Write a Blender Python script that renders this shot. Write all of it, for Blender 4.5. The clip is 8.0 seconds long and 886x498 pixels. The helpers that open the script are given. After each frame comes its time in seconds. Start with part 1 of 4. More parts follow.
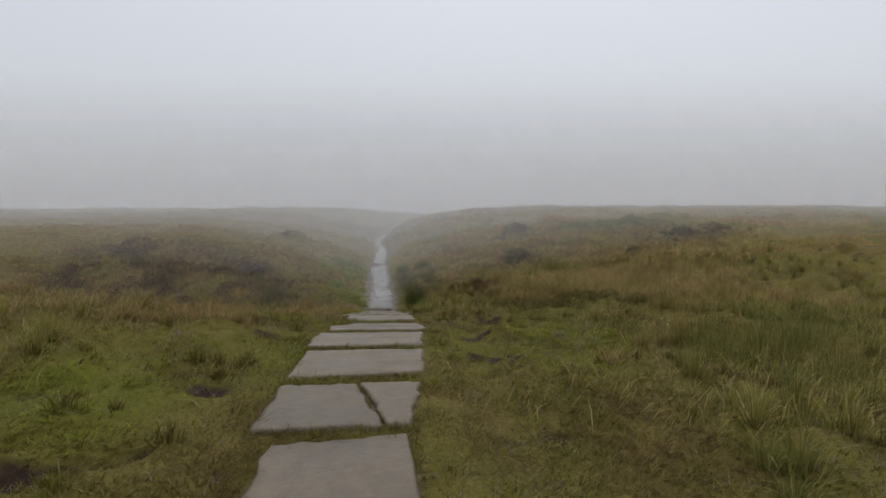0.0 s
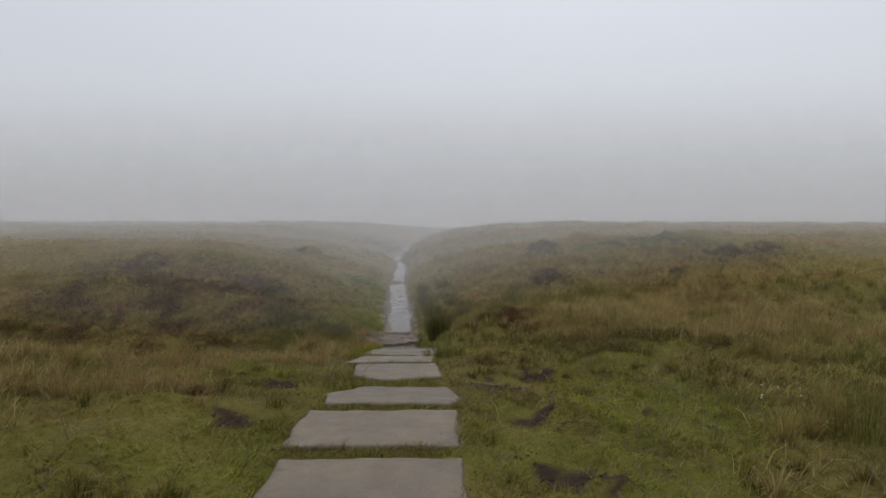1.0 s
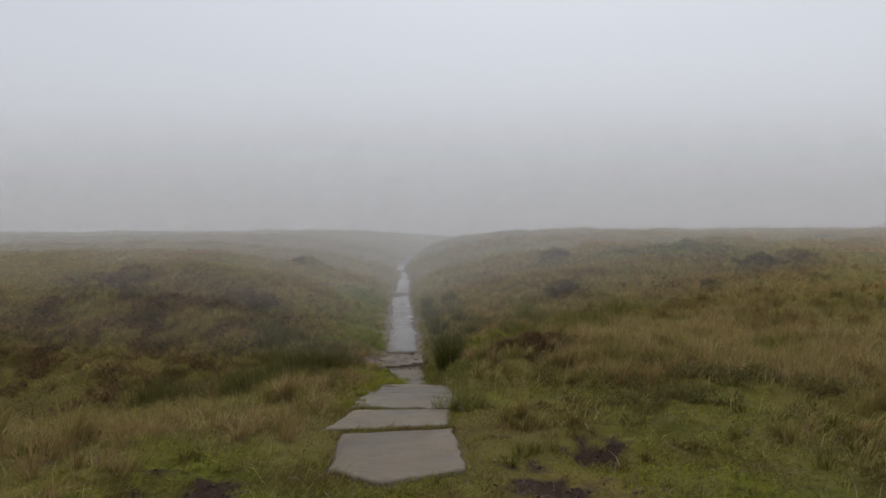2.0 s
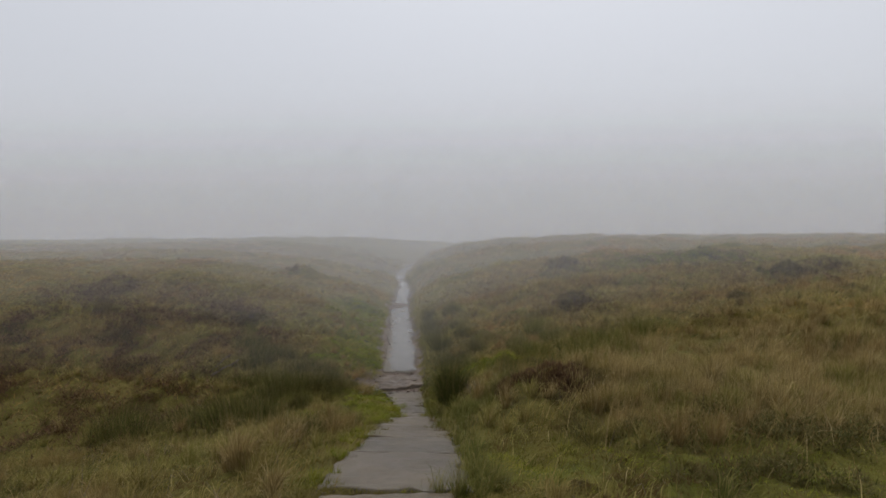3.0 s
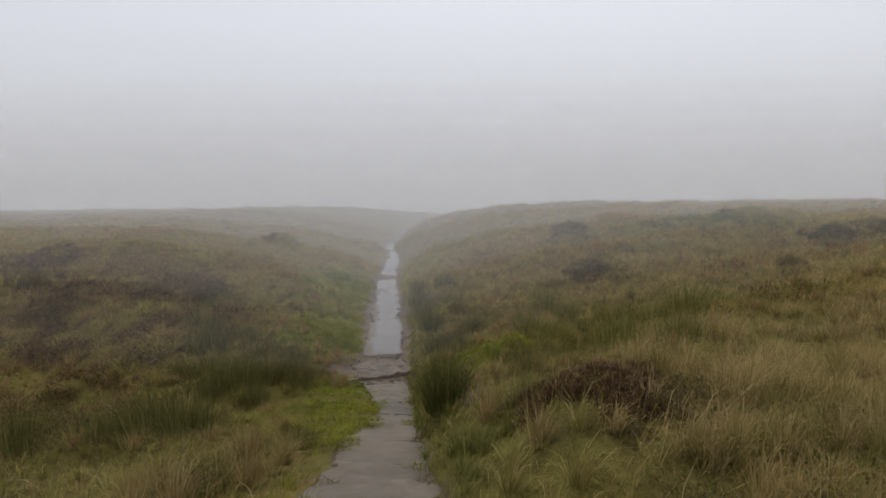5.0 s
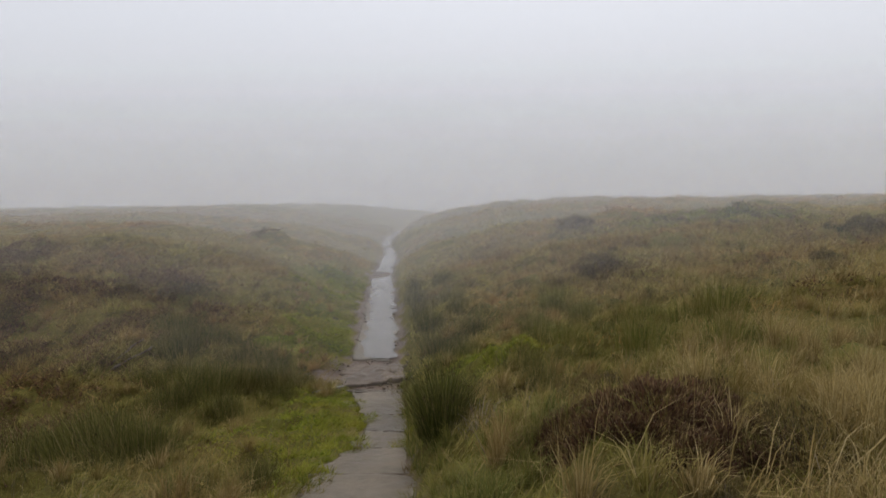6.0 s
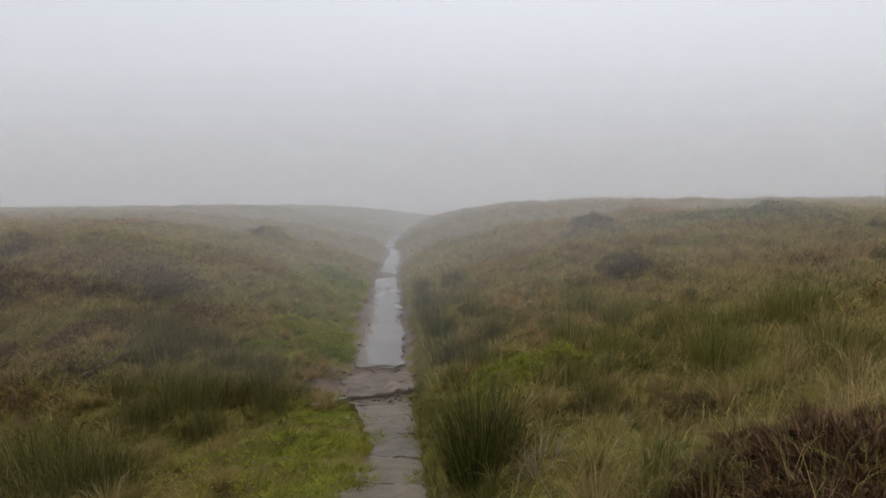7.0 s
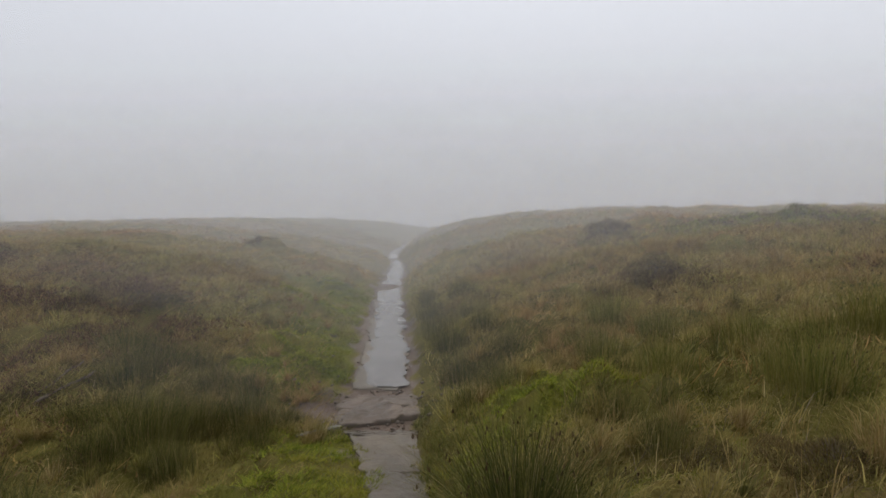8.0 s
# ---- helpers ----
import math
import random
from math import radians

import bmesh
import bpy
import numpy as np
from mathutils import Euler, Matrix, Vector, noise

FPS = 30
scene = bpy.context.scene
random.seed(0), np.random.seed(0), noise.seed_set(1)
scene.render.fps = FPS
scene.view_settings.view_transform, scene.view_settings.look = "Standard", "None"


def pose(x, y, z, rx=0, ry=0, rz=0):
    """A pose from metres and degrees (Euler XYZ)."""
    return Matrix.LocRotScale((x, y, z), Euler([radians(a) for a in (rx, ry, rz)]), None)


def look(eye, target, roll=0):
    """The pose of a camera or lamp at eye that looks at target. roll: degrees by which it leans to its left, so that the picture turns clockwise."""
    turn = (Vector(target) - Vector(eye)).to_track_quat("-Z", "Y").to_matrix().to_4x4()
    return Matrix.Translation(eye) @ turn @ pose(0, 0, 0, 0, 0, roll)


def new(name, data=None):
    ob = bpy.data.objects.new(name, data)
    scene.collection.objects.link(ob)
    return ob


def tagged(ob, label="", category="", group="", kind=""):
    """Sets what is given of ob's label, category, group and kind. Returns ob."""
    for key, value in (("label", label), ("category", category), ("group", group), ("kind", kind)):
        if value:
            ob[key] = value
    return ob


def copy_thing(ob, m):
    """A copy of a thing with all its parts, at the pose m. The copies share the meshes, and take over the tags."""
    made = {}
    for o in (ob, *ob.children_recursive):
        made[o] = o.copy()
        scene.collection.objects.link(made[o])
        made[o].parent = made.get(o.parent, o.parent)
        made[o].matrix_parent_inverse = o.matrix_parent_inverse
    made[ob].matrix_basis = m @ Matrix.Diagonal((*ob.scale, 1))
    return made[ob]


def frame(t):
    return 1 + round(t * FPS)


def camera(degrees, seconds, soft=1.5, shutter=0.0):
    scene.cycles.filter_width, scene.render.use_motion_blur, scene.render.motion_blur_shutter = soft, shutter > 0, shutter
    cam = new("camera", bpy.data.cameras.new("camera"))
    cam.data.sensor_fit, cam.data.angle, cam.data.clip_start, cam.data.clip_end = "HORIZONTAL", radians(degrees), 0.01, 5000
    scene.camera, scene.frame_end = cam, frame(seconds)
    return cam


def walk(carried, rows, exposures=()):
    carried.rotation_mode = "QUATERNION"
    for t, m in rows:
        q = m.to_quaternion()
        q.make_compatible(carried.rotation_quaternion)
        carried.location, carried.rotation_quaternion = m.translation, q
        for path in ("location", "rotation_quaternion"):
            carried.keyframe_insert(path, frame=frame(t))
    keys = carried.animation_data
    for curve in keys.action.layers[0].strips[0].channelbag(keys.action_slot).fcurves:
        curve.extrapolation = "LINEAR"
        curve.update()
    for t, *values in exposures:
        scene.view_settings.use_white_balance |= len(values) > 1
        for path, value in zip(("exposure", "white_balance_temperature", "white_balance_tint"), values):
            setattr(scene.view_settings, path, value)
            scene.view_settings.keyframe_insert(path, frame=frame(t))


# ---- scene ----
cam = camera(84.0, 8.0, soft=1.6)
PATH = [
    (0, (0.0, 0.0, 1.35), (0.0, 1.995, 1.214), 0.0),
    (0.5, (-0.083, 0.842, 1.336), (-0.123, 2.84, 1.254), -0.1),
    (1, (-0.205, 1.771, 1.448), (-0.283, 3.768, 1.37), 0.3),
    (1.5, (-0.333, 2.733, 1.464), (-0.42, 4.73, 1.398), 0.1),
    (3, (-0.497, 5.278, 1.583), (-0.595, 7.275, 1.562), -0.2),
    (3.5, (-0.47, 6.038, 1.498), (-0.561, 8.036, 1.471), -0.6),
    (4, (-0.491, 6.767, 1.371), (-0.577, 8.764, 1.299), -0.7),
    (4.5, (-0.577, 7.593, 1.273), (-0.65, 9.588, 1.147), -0.4),
    (6, (-0.611, 9.757, 0.894), (-0.678, 11.751, 0.756), -0.4),
    (6.5, (-0.798, 10.421, 0.747), (-0.866, 12.416, 0.611), -0.1),
    (7, (-0.977, 11.161, 0.559), (-1.049, 13.156, 0.439), 0.0),
    (7.5, (-1.083, 11.84, 0.401), (-1.175, 13.836, 0.327), -0.3),
    (8, (-1.106, 12.489, 0.286), (-1.196, 14.486, 0.223), -0.4),
]
walk(cam, [(t, look(eye, target, roll)) for t, eye, target, roll in PATH],
     exposures=[(0, -0.12, 6420, 8), (1.5, -0.18, 6450, 8.5), (3.5, -0.2, 6480, 9), (4.5, -0.06, 6500, 9.5), (6.5, 0.05, 6500, 9.5), (8, 0.0, 6480, 9)])

# ---------- world and light: thick overcast, hill mist ----------
world = bpy.data.worlds.new("overcast_sky")
scene.world = world
world.use_nodes = True
wn, wl = world.node_tree.nodes, world.node_tree.links
wn.clear()
w_out = wn.new("ShaderNodeOutputWorld")
bg_sky, bg_cloud, bg_sum = wn.new("ShaderNodeBackground"), wn.new("ShaderNodeBackground"), wn.new("ShaderNodeAddShader")
sky = wn.new("ShaderNodeTexSky")
sky.sky_type, sky.sun_disc = "NISHITA", False
sky.sun_elevation, sky.sun_rotation = radians(70), radians(20)
sky.dust_density = 4.0
pale = wn.new("ShaderNodeHueSaturation")
pale.inputs["Saturation"].default_value = 0.35
wl.new(sky.outputs["Color"], pale.inputs["Color"])
wl.new(pale.outputs["Color"], bg_sky.inputs["Color"])
bg_sky.inputs["Strength"].default_value = 0.05
w_co, w_sep, w_ramp = wn.new("ShaderNodeTexCoord"), wn.new("ShaderNodeSeparateXYZ"), wn.new("ShaderNodeValToRGB")
wl.new(w_co.outputs["Generated"], w_sep.inputs[0])
wl.new(w_sep.outputs["Z"], w_ramp.inputs[0])
w_ramp.color_ramp.interpolation = "B_SPLINE"
w_ramp.color_ramp.elements[0].color = (0.50, 0.50, 0.525, 1)
w_ramp.color_ramp.elements[1].color = (0.95, 0.98, 1.04, 1)
w_mid = w_ramp.color_ramp.elements.new(0.44)
w_mid.color = (0.585, 0.597, 0.655, 1)
wl.new(w_ramp.outputs["Color"], bg_cloud.inputs["Color"])
bg_cloud.inputs["Strength"].default_value = 0.89
wl.new(bg_sky.outputs[0], bg_sum.inputs[0])
wl.new(bg_cloud.outputs[0], bg_sum.inputs[1])
wl.new(bg_sum.outputs[0], w_out.inputs[0])

sun = new("sun", bpy.data.lights.new("sun", "SUN"))
sun.data.energy, sun.data.angle, sun.data.color = 0.7, radians(60), (1.0, 0.97, 0.93)
sun.matrix_world = look((0, 0, 30), (0.0, 0.0, 0.0)) @ pose(0, 0, 0, -20, 0, 20)


# ---------- materials ----------
def material(name):
    m = bpy.data.materials.new(name)
    m.use_nodes = True
    n, l = m.node_tree.nodes, m.node_tree.links
    n.clear()
    out, bsdf = n.new("ShaderNodeOutputMaterial"), n.new("ShaderNodeBsdfPrincipled")
    l.new(bsdf.outputs[0], out.inputs[0])
    return m, n, l, bsdf, out


def ramp_node(n, stops):
    r = n.new("ShaderNodeValToRGB")
    e = r.color_ramp.elements
    e[0].position, e[0].color = stops[0][0], (*stops[0][1], 1)
    e[1].position, e[1].color = stops[-1][0], (*stops[-1][1], 1)
    for p, c in stops[1:-1]:
        e.new(p).color = (*c, 1)
    return r


def noise_node(n, l, scale, detail=4.0, rough=0.55, vec=None):
    t = n.new("ShaderNodeTexNoise")
    t.inputs["Scale"].default_value, t.inputs["Detail"].default_value, t.inputs["Roughness"].default_value = scale, detail, rough
    if vec is not None:
        l.new(vec, t.inputs["Vector"])
    return t


def mix_node(n, l, a, b, fac, blend="MIX"):
    x = n.new("ShaderNodeMix")
    x.data_type, x.blend_type = "RGBA", blend
    for sock, v in ((x.inputs["Factor"], fac), (x.inputs["A"], a), (x.inputs["B"], b)):
        if hasattr(v, "is_output"):
            l.new(v, sock)
        elif isinstance(v, (int, float)):
            sock.default_value = v
        else:
            sock.default_value = (*v, 1)
    return x.outputs["Result"]


def bump(n, l, bsdf, height, strength, distance):
    b = n.new("ShaderNodeBump")
    b.inputs["Strength"].default_value, b.inputs["Distance"].default_value = strength, distance
    l.new(height, b.inputs["Height"])
    l.new(b.outputs[0], bsdf.inputs["Normal"])


def blade_material(name, stops, patch, patch_scale=0.35, patch_amount=0.5, rough=0.55):
    """Leaf or stem: each blade its own shade, and patches of another tone over metres."""
    m, n, l, bsdf, out = material(name)
    geo, co = n.new("ShaderNodeNewGeometry"), n.new("ShaderNodeTexCoord")
    own = ramp_node(n, stops)
    l.new(geo.outputs["Random Per Island"], own.inputs[0])
    spread = noise_node(n, l, patch_scale, 5.0, 0.6, co.outputs["Object"])
    sharp = n.new("ShaderNodeMapRange")
    sharp.inputs["From Min"].default_value, sharp.inputs["From Max"].default_value, sharp.inputs["To Max"].default_value = 0.42, 0.62, patch_amount
    l.new(spread.outputs["Fac"], sharp.inputs["Value"])
    col = mix_node(n, l, own.outputs[0], patch, sharp.outputs[0])
    l.new(col, bsdf.inputs["Base Color"])
    thin, both = n.new("ShaderNodeBsdfTranslucent"), n.new("ShaderNodeMixShader")
    l.new(col, thin.inputs["Color"])
    both.inputs[0].default_value = 0.28
    l.new(bsdf.outputs[0], both.inputs[1])
    l.new(thin.outputs[0], both.inputs[2])
    l.new(both.outputs[0], out.inputs[0])
    bsdf.inputs["Roughness"].default_value = rough
    bsdf.inputs["Specular IOR Level"].default_value = 0.1
    return m


def ground_material():
    m, n, l, bsdf, out = material("moor_ground")
    co = n.new("ShaderNodeTexCoord").outputs["Object"]
    big, mid, fine = noise_node(n, l, 0.22, 5, 0.6, co), noise_node(n, l, 1.4, 6, 0.65, co), noise_node(n, l, 28, 4, 0.7, co)
    base = ramp_node(n, [(0.3, (0.085, 0.068, 0.021)), (0.45, (0.14, 0.12, 0.026)), (0.55, (0.175, 0.122, 0.038)), (0.7, (0.135, 0.08, 0.034))])
    l.new(big.outputs["Fac"], base.inputs[0])
    tone = ramp_node(n, [(0.3, (0.05, 0.036, 0.014)), (0.5, (0.105, 0.095, 0.018)), (0.7, (0.155, 0.115, 0.035))])
    l.new(mid.outputs["Fac"], tone.inputs[0])
    col = mix_node(n, l, base.outputs[0], tone.outputs[0], 0.5)
    speck = ramp_node(n, [(0.3, (0.5, 0.48, 0.44)), (0.6, (1, 1, 1))])
    l.new(fine.outputs["Fac"], speck.inputs[0])
    col = mix_node(n, l, col, speck.outputs[0], 0.8, "MULTIPLY")
    moss, peat, trod = (n.new("ShaderNodeAttribute") for _ in range(3))
    moss.attribute_name, peat.attribute_name, trod.attribute_name = "moss", "peat", "trod"
    mossy = ramp_node(n, [(0.3, (0.06, 0.07, 0.008)), (0.7, (0.13, 0.14, 0.012))])
    l.new(mid.outputs["Fac"], mossy.inputs[0])
    col = mix_node(n, l, col, mix_node(n, l, mossy.outputs[0], speck.outputs[0], 0.6, "MULTIPLY"), moss.outputs["Fac"])
    soil = ramp_node(n, [(0.3, (0.06, 0.042, 0.03)), (0.7, (0.17, 0.12, 0.088))])
    l.new(mid.outputs["Fac"], soil.inputs[0])
    col = mix_node(n, l, col, mix_node(n, l, soil.outputs[0], speck.outputs[0], 0.5, "MULTIPLY"), trod.outputs["Fac"])
    col = mix_node(n, l, col, mix_node(n, l, (0.016, 0.010, 0.007), (0.05, 0.029, 0.02), fine.outputs["Fac"]), peat.outputs["Fac"])
    l.new(col, bsdf.inputs["Base Color"])
    wet = n.new("ShaderNodeMapRange")
    wet.inputs["To Min"].default_value, wet.inputs["To Max"].default_value = 0.85, 0.4
    l.new(trod.outputs["Fac"], wet.inputs["Value"])
    l.new(wet.outputs[0], bsdf.inputs["Roughness"])
    bsdf.inputs["Specular IOR Level"].default_value = 0.12
    bump(n, l, bsdf, fine.outputs["Fac"], 0.8, 0.03)
    return m


def stone_material(name, dark, light, gloss):
    m, n, l, bsdf, out = material(name)
    co, info = n.new("ShaderNodeTexCoord").outputs["Object"], n.new("ShaderNodeObjectInfo")
    a, b, c = noise_node(n, l, 1.7, 6, 0.6, co), noise_node(n, l, 9, 6, 0.65, co), noise_node(n, l, 90, 3, 0.7, co)
    tone = ramp_node(n, [(0.3, dark), (0.7, light)])
    l.new(a.outputs["Fac"], tone.inputs[0])
    grain = ramp_node(n, [(0.3, (0.62, 0.6, 0.57)), (0.65, (1, 1, 1))])
    l.new(b.outputs["Fac"], grain.inputs[0])
    col = mix_node(n, l, tone.outputs[0], grain.outputs[0], 0.8, "MULTIPLY")
    stain = noise_node(n, l, 3.2, 6, 0.7, co)
    soiled = n.new("ShaderNodeMapRange")
    soiled.inputs["From Min"].default_value, soiled.inputs["From Max"].default_value, soiled.inputs["To Max"].default_value = 0.5, 0.68, 0.6
    l.new(stain.outputs["Fac"], soiled.inputs["Value"])
    col = mix_node(n, l, col, (0.085, 0.068, 0.04), soiled.outputs[0])
    fleck = ramp_node(n, [(0.35, (0.7, 0.68, 0.64)), (0.6, (1, 1, 1))])
    l.new(c.outputs["Fac"], fleck.inputs[0])
    col = mix_node(n, l, col, fleck.outputs[0], 0.7, "MULTIPLY")
    own = ramp_node(n, [(0.0, (0.8, 0.8, 0.8)), (1.0, (1.1, 1.07, 1.03))])
    l.new(info.outputs["Random"], own.inputs[0])
    l.new(mix_node(n, l, col, own.outputs[0], 1.0, "MULTIPLY"), bsdf.inputs["Base Color"])
    r = n.new("ShaderNodeMapRange")
    r.inputs["From Min"].default_value, r.inputs["From Max"].default_value = 0.35, 0.65
    r.inputs["To Min"].default_value, r.inputs["To Max"].default_value = gloss
    l.new(a.outputs["Fac"], r.inputs["Value"])
    l.new(r.outputs[0], bsdf.inputs["Roughness"])
    bsdf.inputs["Specular IOR Level"].default_value = 0.42
    hs = n.new("ShaderNodeMath")
    hs.operation = "MULTIPLY_ADD"
    hs.inputs[1].default_value = 0.25
    l.new(c.outputs["Fac"], hs.inputs[0])
    l.new(b.outputs["Fac"], hs.inputs[2])
    bump(n, l, bsdf, hs.outputs[0], 0.5, 0.02)
    return m


def water_material():
    m, n, l, bsdf, out = material("rain_water")
    co = n.new("ShaderNodeTexCoord").outputs["Object"]
    silt = noise_node(n, l, 1.1, 5, 0.6, co)
    c = ramp_node(n, [(0.35, (0.13, 0.118, 0.106)), (0.65, (0.16, 0.147, 0.134))])
    l.new(silt.outputs["Fac"], c.inputs[0])
    l.new(c.outputs[0], bsdf.inputs["Base Color"])
    r = n.new("ShaderNodeMapRange")
    r.inputs["From Min"].default_value, r.inputs["From Max"].default_value = 0.4, 0.6
    r.inputs["To Min"].default_value, r.inputs["To Max"].default_value = 0.2, 0.25
    l.new(silt.outputs["Fac"], r.inputs["Value"])
    l.new(r.outputs[0], bsdf.inputs["Roughness"])
    bump(n, l, bsdf, noise_node(n, l, 14, 3, 0.5, co).outputs["Fac"], 0.008, 0.02)
    return m


def mist_material():
    """Thin hanging droplets: lets most light through, scatters the rest both ways."""
    m, n, l, bsdf, out = material("hill_mist")
    n.remove(bsdf)
    clear, back, fore, both, mix = (n.new("ShaderNodeBsdfTransparent"), n.new("ShaderNodeBsdfDiffuse"), n.new("ShaderNodeBsdfTranslucent"),
                                    n.new("ShaderNodeMixShader"), n.new("ShaderNodeMixShader"))
    for b in (back, fore):
        b.inputs["Color"].default_value = (0.95, 0.95, 0.985, 1)
    thick = n.new("ShaderNodeAttribute")
    thick.attribute_name = "thickness"
    l.new(back.outputs[0], both.inputs[1])
    l.new(fore.outputs[0], both.inputs[2])
    l.new(thick.outputs["Fac"], mix.inputs[0])
    l.new(clear.outputs[0], mix.inputs[1])
    l.new(both.outputs[0], mix.inputs[2])
    l.new(mix.outputs[0], out.inputs[0])
    return m


GROUND = ground_material()
FLAG = stone_material("wet_gritstone", (0.12, 0.093, 0.063), (0.205, 0.163, 0.113), (0.34, 0.56))
FLAG_WET = stone_material("soaked_gritstone", (0.105, 0.085, 0.063), (0.185, 0.153, 0.115), (0.4, 0.62))
COBBLE = stone_material("brown_stone", (0.105, 0.079, 0.058), (0.215, 0.163, 0.125), (0.5, 0.7))
PALE_STONE = stone_material("pale_stone", (0.15, 0.14, 0.115), (0.25, 0.235, 0.2), (0.5, 0.7))
WATER = water_material()
MIST = mist_material()
TURF = blade_material("turf_blade", [(0.0, (0.042, 0.05, 0.008)), (0.45, (0.112, 0.116, 0.015)), (0.85, (0.19, 0.158, 0.035)), (1.0, (0.30, 0.23, 0.10))], (0.105, 0.063, 0.024), 1.1, 0.9, 0.8)
LUSH = blade_material("lush_blade", [(0.0, (0.085, 0.11, 0.013)), (0.6, (0.175, 0.205, 0.021)), (1.0, (0.28, 0.27, 0.038))], (0.255, 0.225, 0.032), 0.9, 0.7, 0.8)
OLIVE = blade_material("moor_blade", [(0.0, (0.18, 0.165, 0.04)), (0.5, (0.31, 0.265, 0.077)), (0.9, (0.41, 0.325, 0.118)), (1.0, (0.48, 0.38, 0.20))], (0.31, 0.19, 0.085), 0.3, 0.8, 0.8)
TUSSOCK = blade_material("tussock_blade", [(0.0, (0.12, 0.122, 0.026)), (0.5, (0.24, 0.218, 0.056)), (0.9, (0.34, 0.275, 0.092)), (1.0, (0.43, 0.34, 0.165))], (0.235, 0.16, 0.058), 0.4, 0.75, 0.8)
GOLD = blade_material("golden_blade", [(0.0, (0.18, 0.14, 0.045)), (0.5, (0.35, 0.255, 0.095)), (1.0, (0.50, 0.40, 0.20))], (0.32, 0.215, 0.08), 0.5, 0.6, 0.8)
RUSSET = blade_material("russet_blade", [(0.0, (0.185, 0.11, 0.042)), (0.5, (0.34, 0.195, 0.07)), (1.0, (0.47, 0.30, 0.125))], (0.28, 0.24, 0.06), 0.2, 0.85, 0.8)
STRAW = blade_material("straw_blade", [(0.0, (0.14, 0.105, 0.036)), (0.5, (0.285, 0.205, 0.076)), (1.0, (0.44, 0.345, 0.17))], (0.25, 0.165, 0.062), 0.5, 0.6, 0.8)
RUSH = blade_material("rush_stem", [(0.0, (0.03, 0.036, 0.009)), (0.6, (0.08, 0.085, 0.019)), (0.88, (0.165, 0.15, 0.04)), (1.0, (0.30, 0.235, 0.11))], (0.055, 0.06, 0.015), 1.6, 0.5, 0.6)
RUSH_MID = blade_material("wet_rush_stem", [(0.0, (0.042, 0.048, 0.012)), (0.5, (0.10, 0.105, 0.025)), (0.75, (0.165, 0.15, 0.042)), (1.0, (0.30, 0.23, 0.11))], (0.125, 0.108, 0.029), 0.9, 0.55, 0.6)
RUSH_PALE = blade_material("pale_rush_stem", [(0.0, (0.06, 0.072, 0.016)), (0.55, (0.15, 0.157, 0.034)), (0.85, (0.24, 0.21, 0.06)), (1.0, (0.36, 0.28, 0.12))], (0.165, 0.145, 0.036), 0.8, 0.6, 0.6)
SEED = blade_material("rush_seed", [(0.0, (0.035, 0.022, 0.012)), (1.0, (0.10, 0.065, 0.034))], (0.06, 0.038, 0.02))
HEATH = blade_material("heather_leaf", [(0.0, (0.035, 0.02, 0.013)), (0.4, (0.09, 0.048, 0.027)), (0.65, (0.165, 0.085, 0.044)), (0.82, (0.14, 0.115, 0.032)), (1.0, (0.27, 0.17, 0.095))], (0.11, 0.062, 0.038), 1.3, 0.6, 0.85)
SCRUB = blade_material("moor_scrub", [(0.0, (0.06, 0.046, 0.02)), (0.5, (0.12, 0.09, 0.036)), (0.8, (0.15, 0.14, 0.036)), (1.0, (0.24, 0.17, 0.07))], (0.13, 0.085, 0.038), 0.7, 0.6, 0.85)
TWIG = blade_material("dead_twig", [(0.0, (0.06, 0.045, 0.035)), (1.0, (0.26, 0.21, 0.16))], (0.14, 0.1, 0.075))
COTTON = blade_material("cotton_down", [(0.0, (0.6, 0.6, 0.56)), (1.0, (0.8, 0.8, 0.76))], (0.7, 0.7, 0.66))
PALE_STALK = blade_material("bleached_stalk", [(0.0, (0.14, 0.11, 0.08)), (1.0, (0.30, 0.25, 0.2))], (0.2, 0.16, 0.12))
DARK_LEAF = blade_material("bilberry_leaf", [(0.0, (0.05, 0.053, 0.015)), (0.6, (0.12, 0.115, 0.03)), (1.0, (0.2, 0.13, 0.05))], (0.11, 0.08, 0.03), 1.5, 0.6, 0.7)
PEATY = blade_material("peat_crumb", [(0.0, (0.022, 0.014, 0.010)), (1.0, (0.075, 0.05, 0.036))], (0.05, 0.034, 0.026))


# ---------- lie of the land ----------
def smooth_table(nodes, width):
    """A smooth curve through a few nodes (y, value), as a table."""
    ys = np.arange(-120.0, 700.0, 0.1)
    v = np.interp(ys, [n[0] for n in nodes], [n[1] for n in nodes])
    k = np.exp(-0.5 * (np.arange(-60, 61) * 0.1 / width) ** 2)
    return ys, np.convolve(np.pad(v, 60, mode="edge"), k / k.sum(), mode="valid")


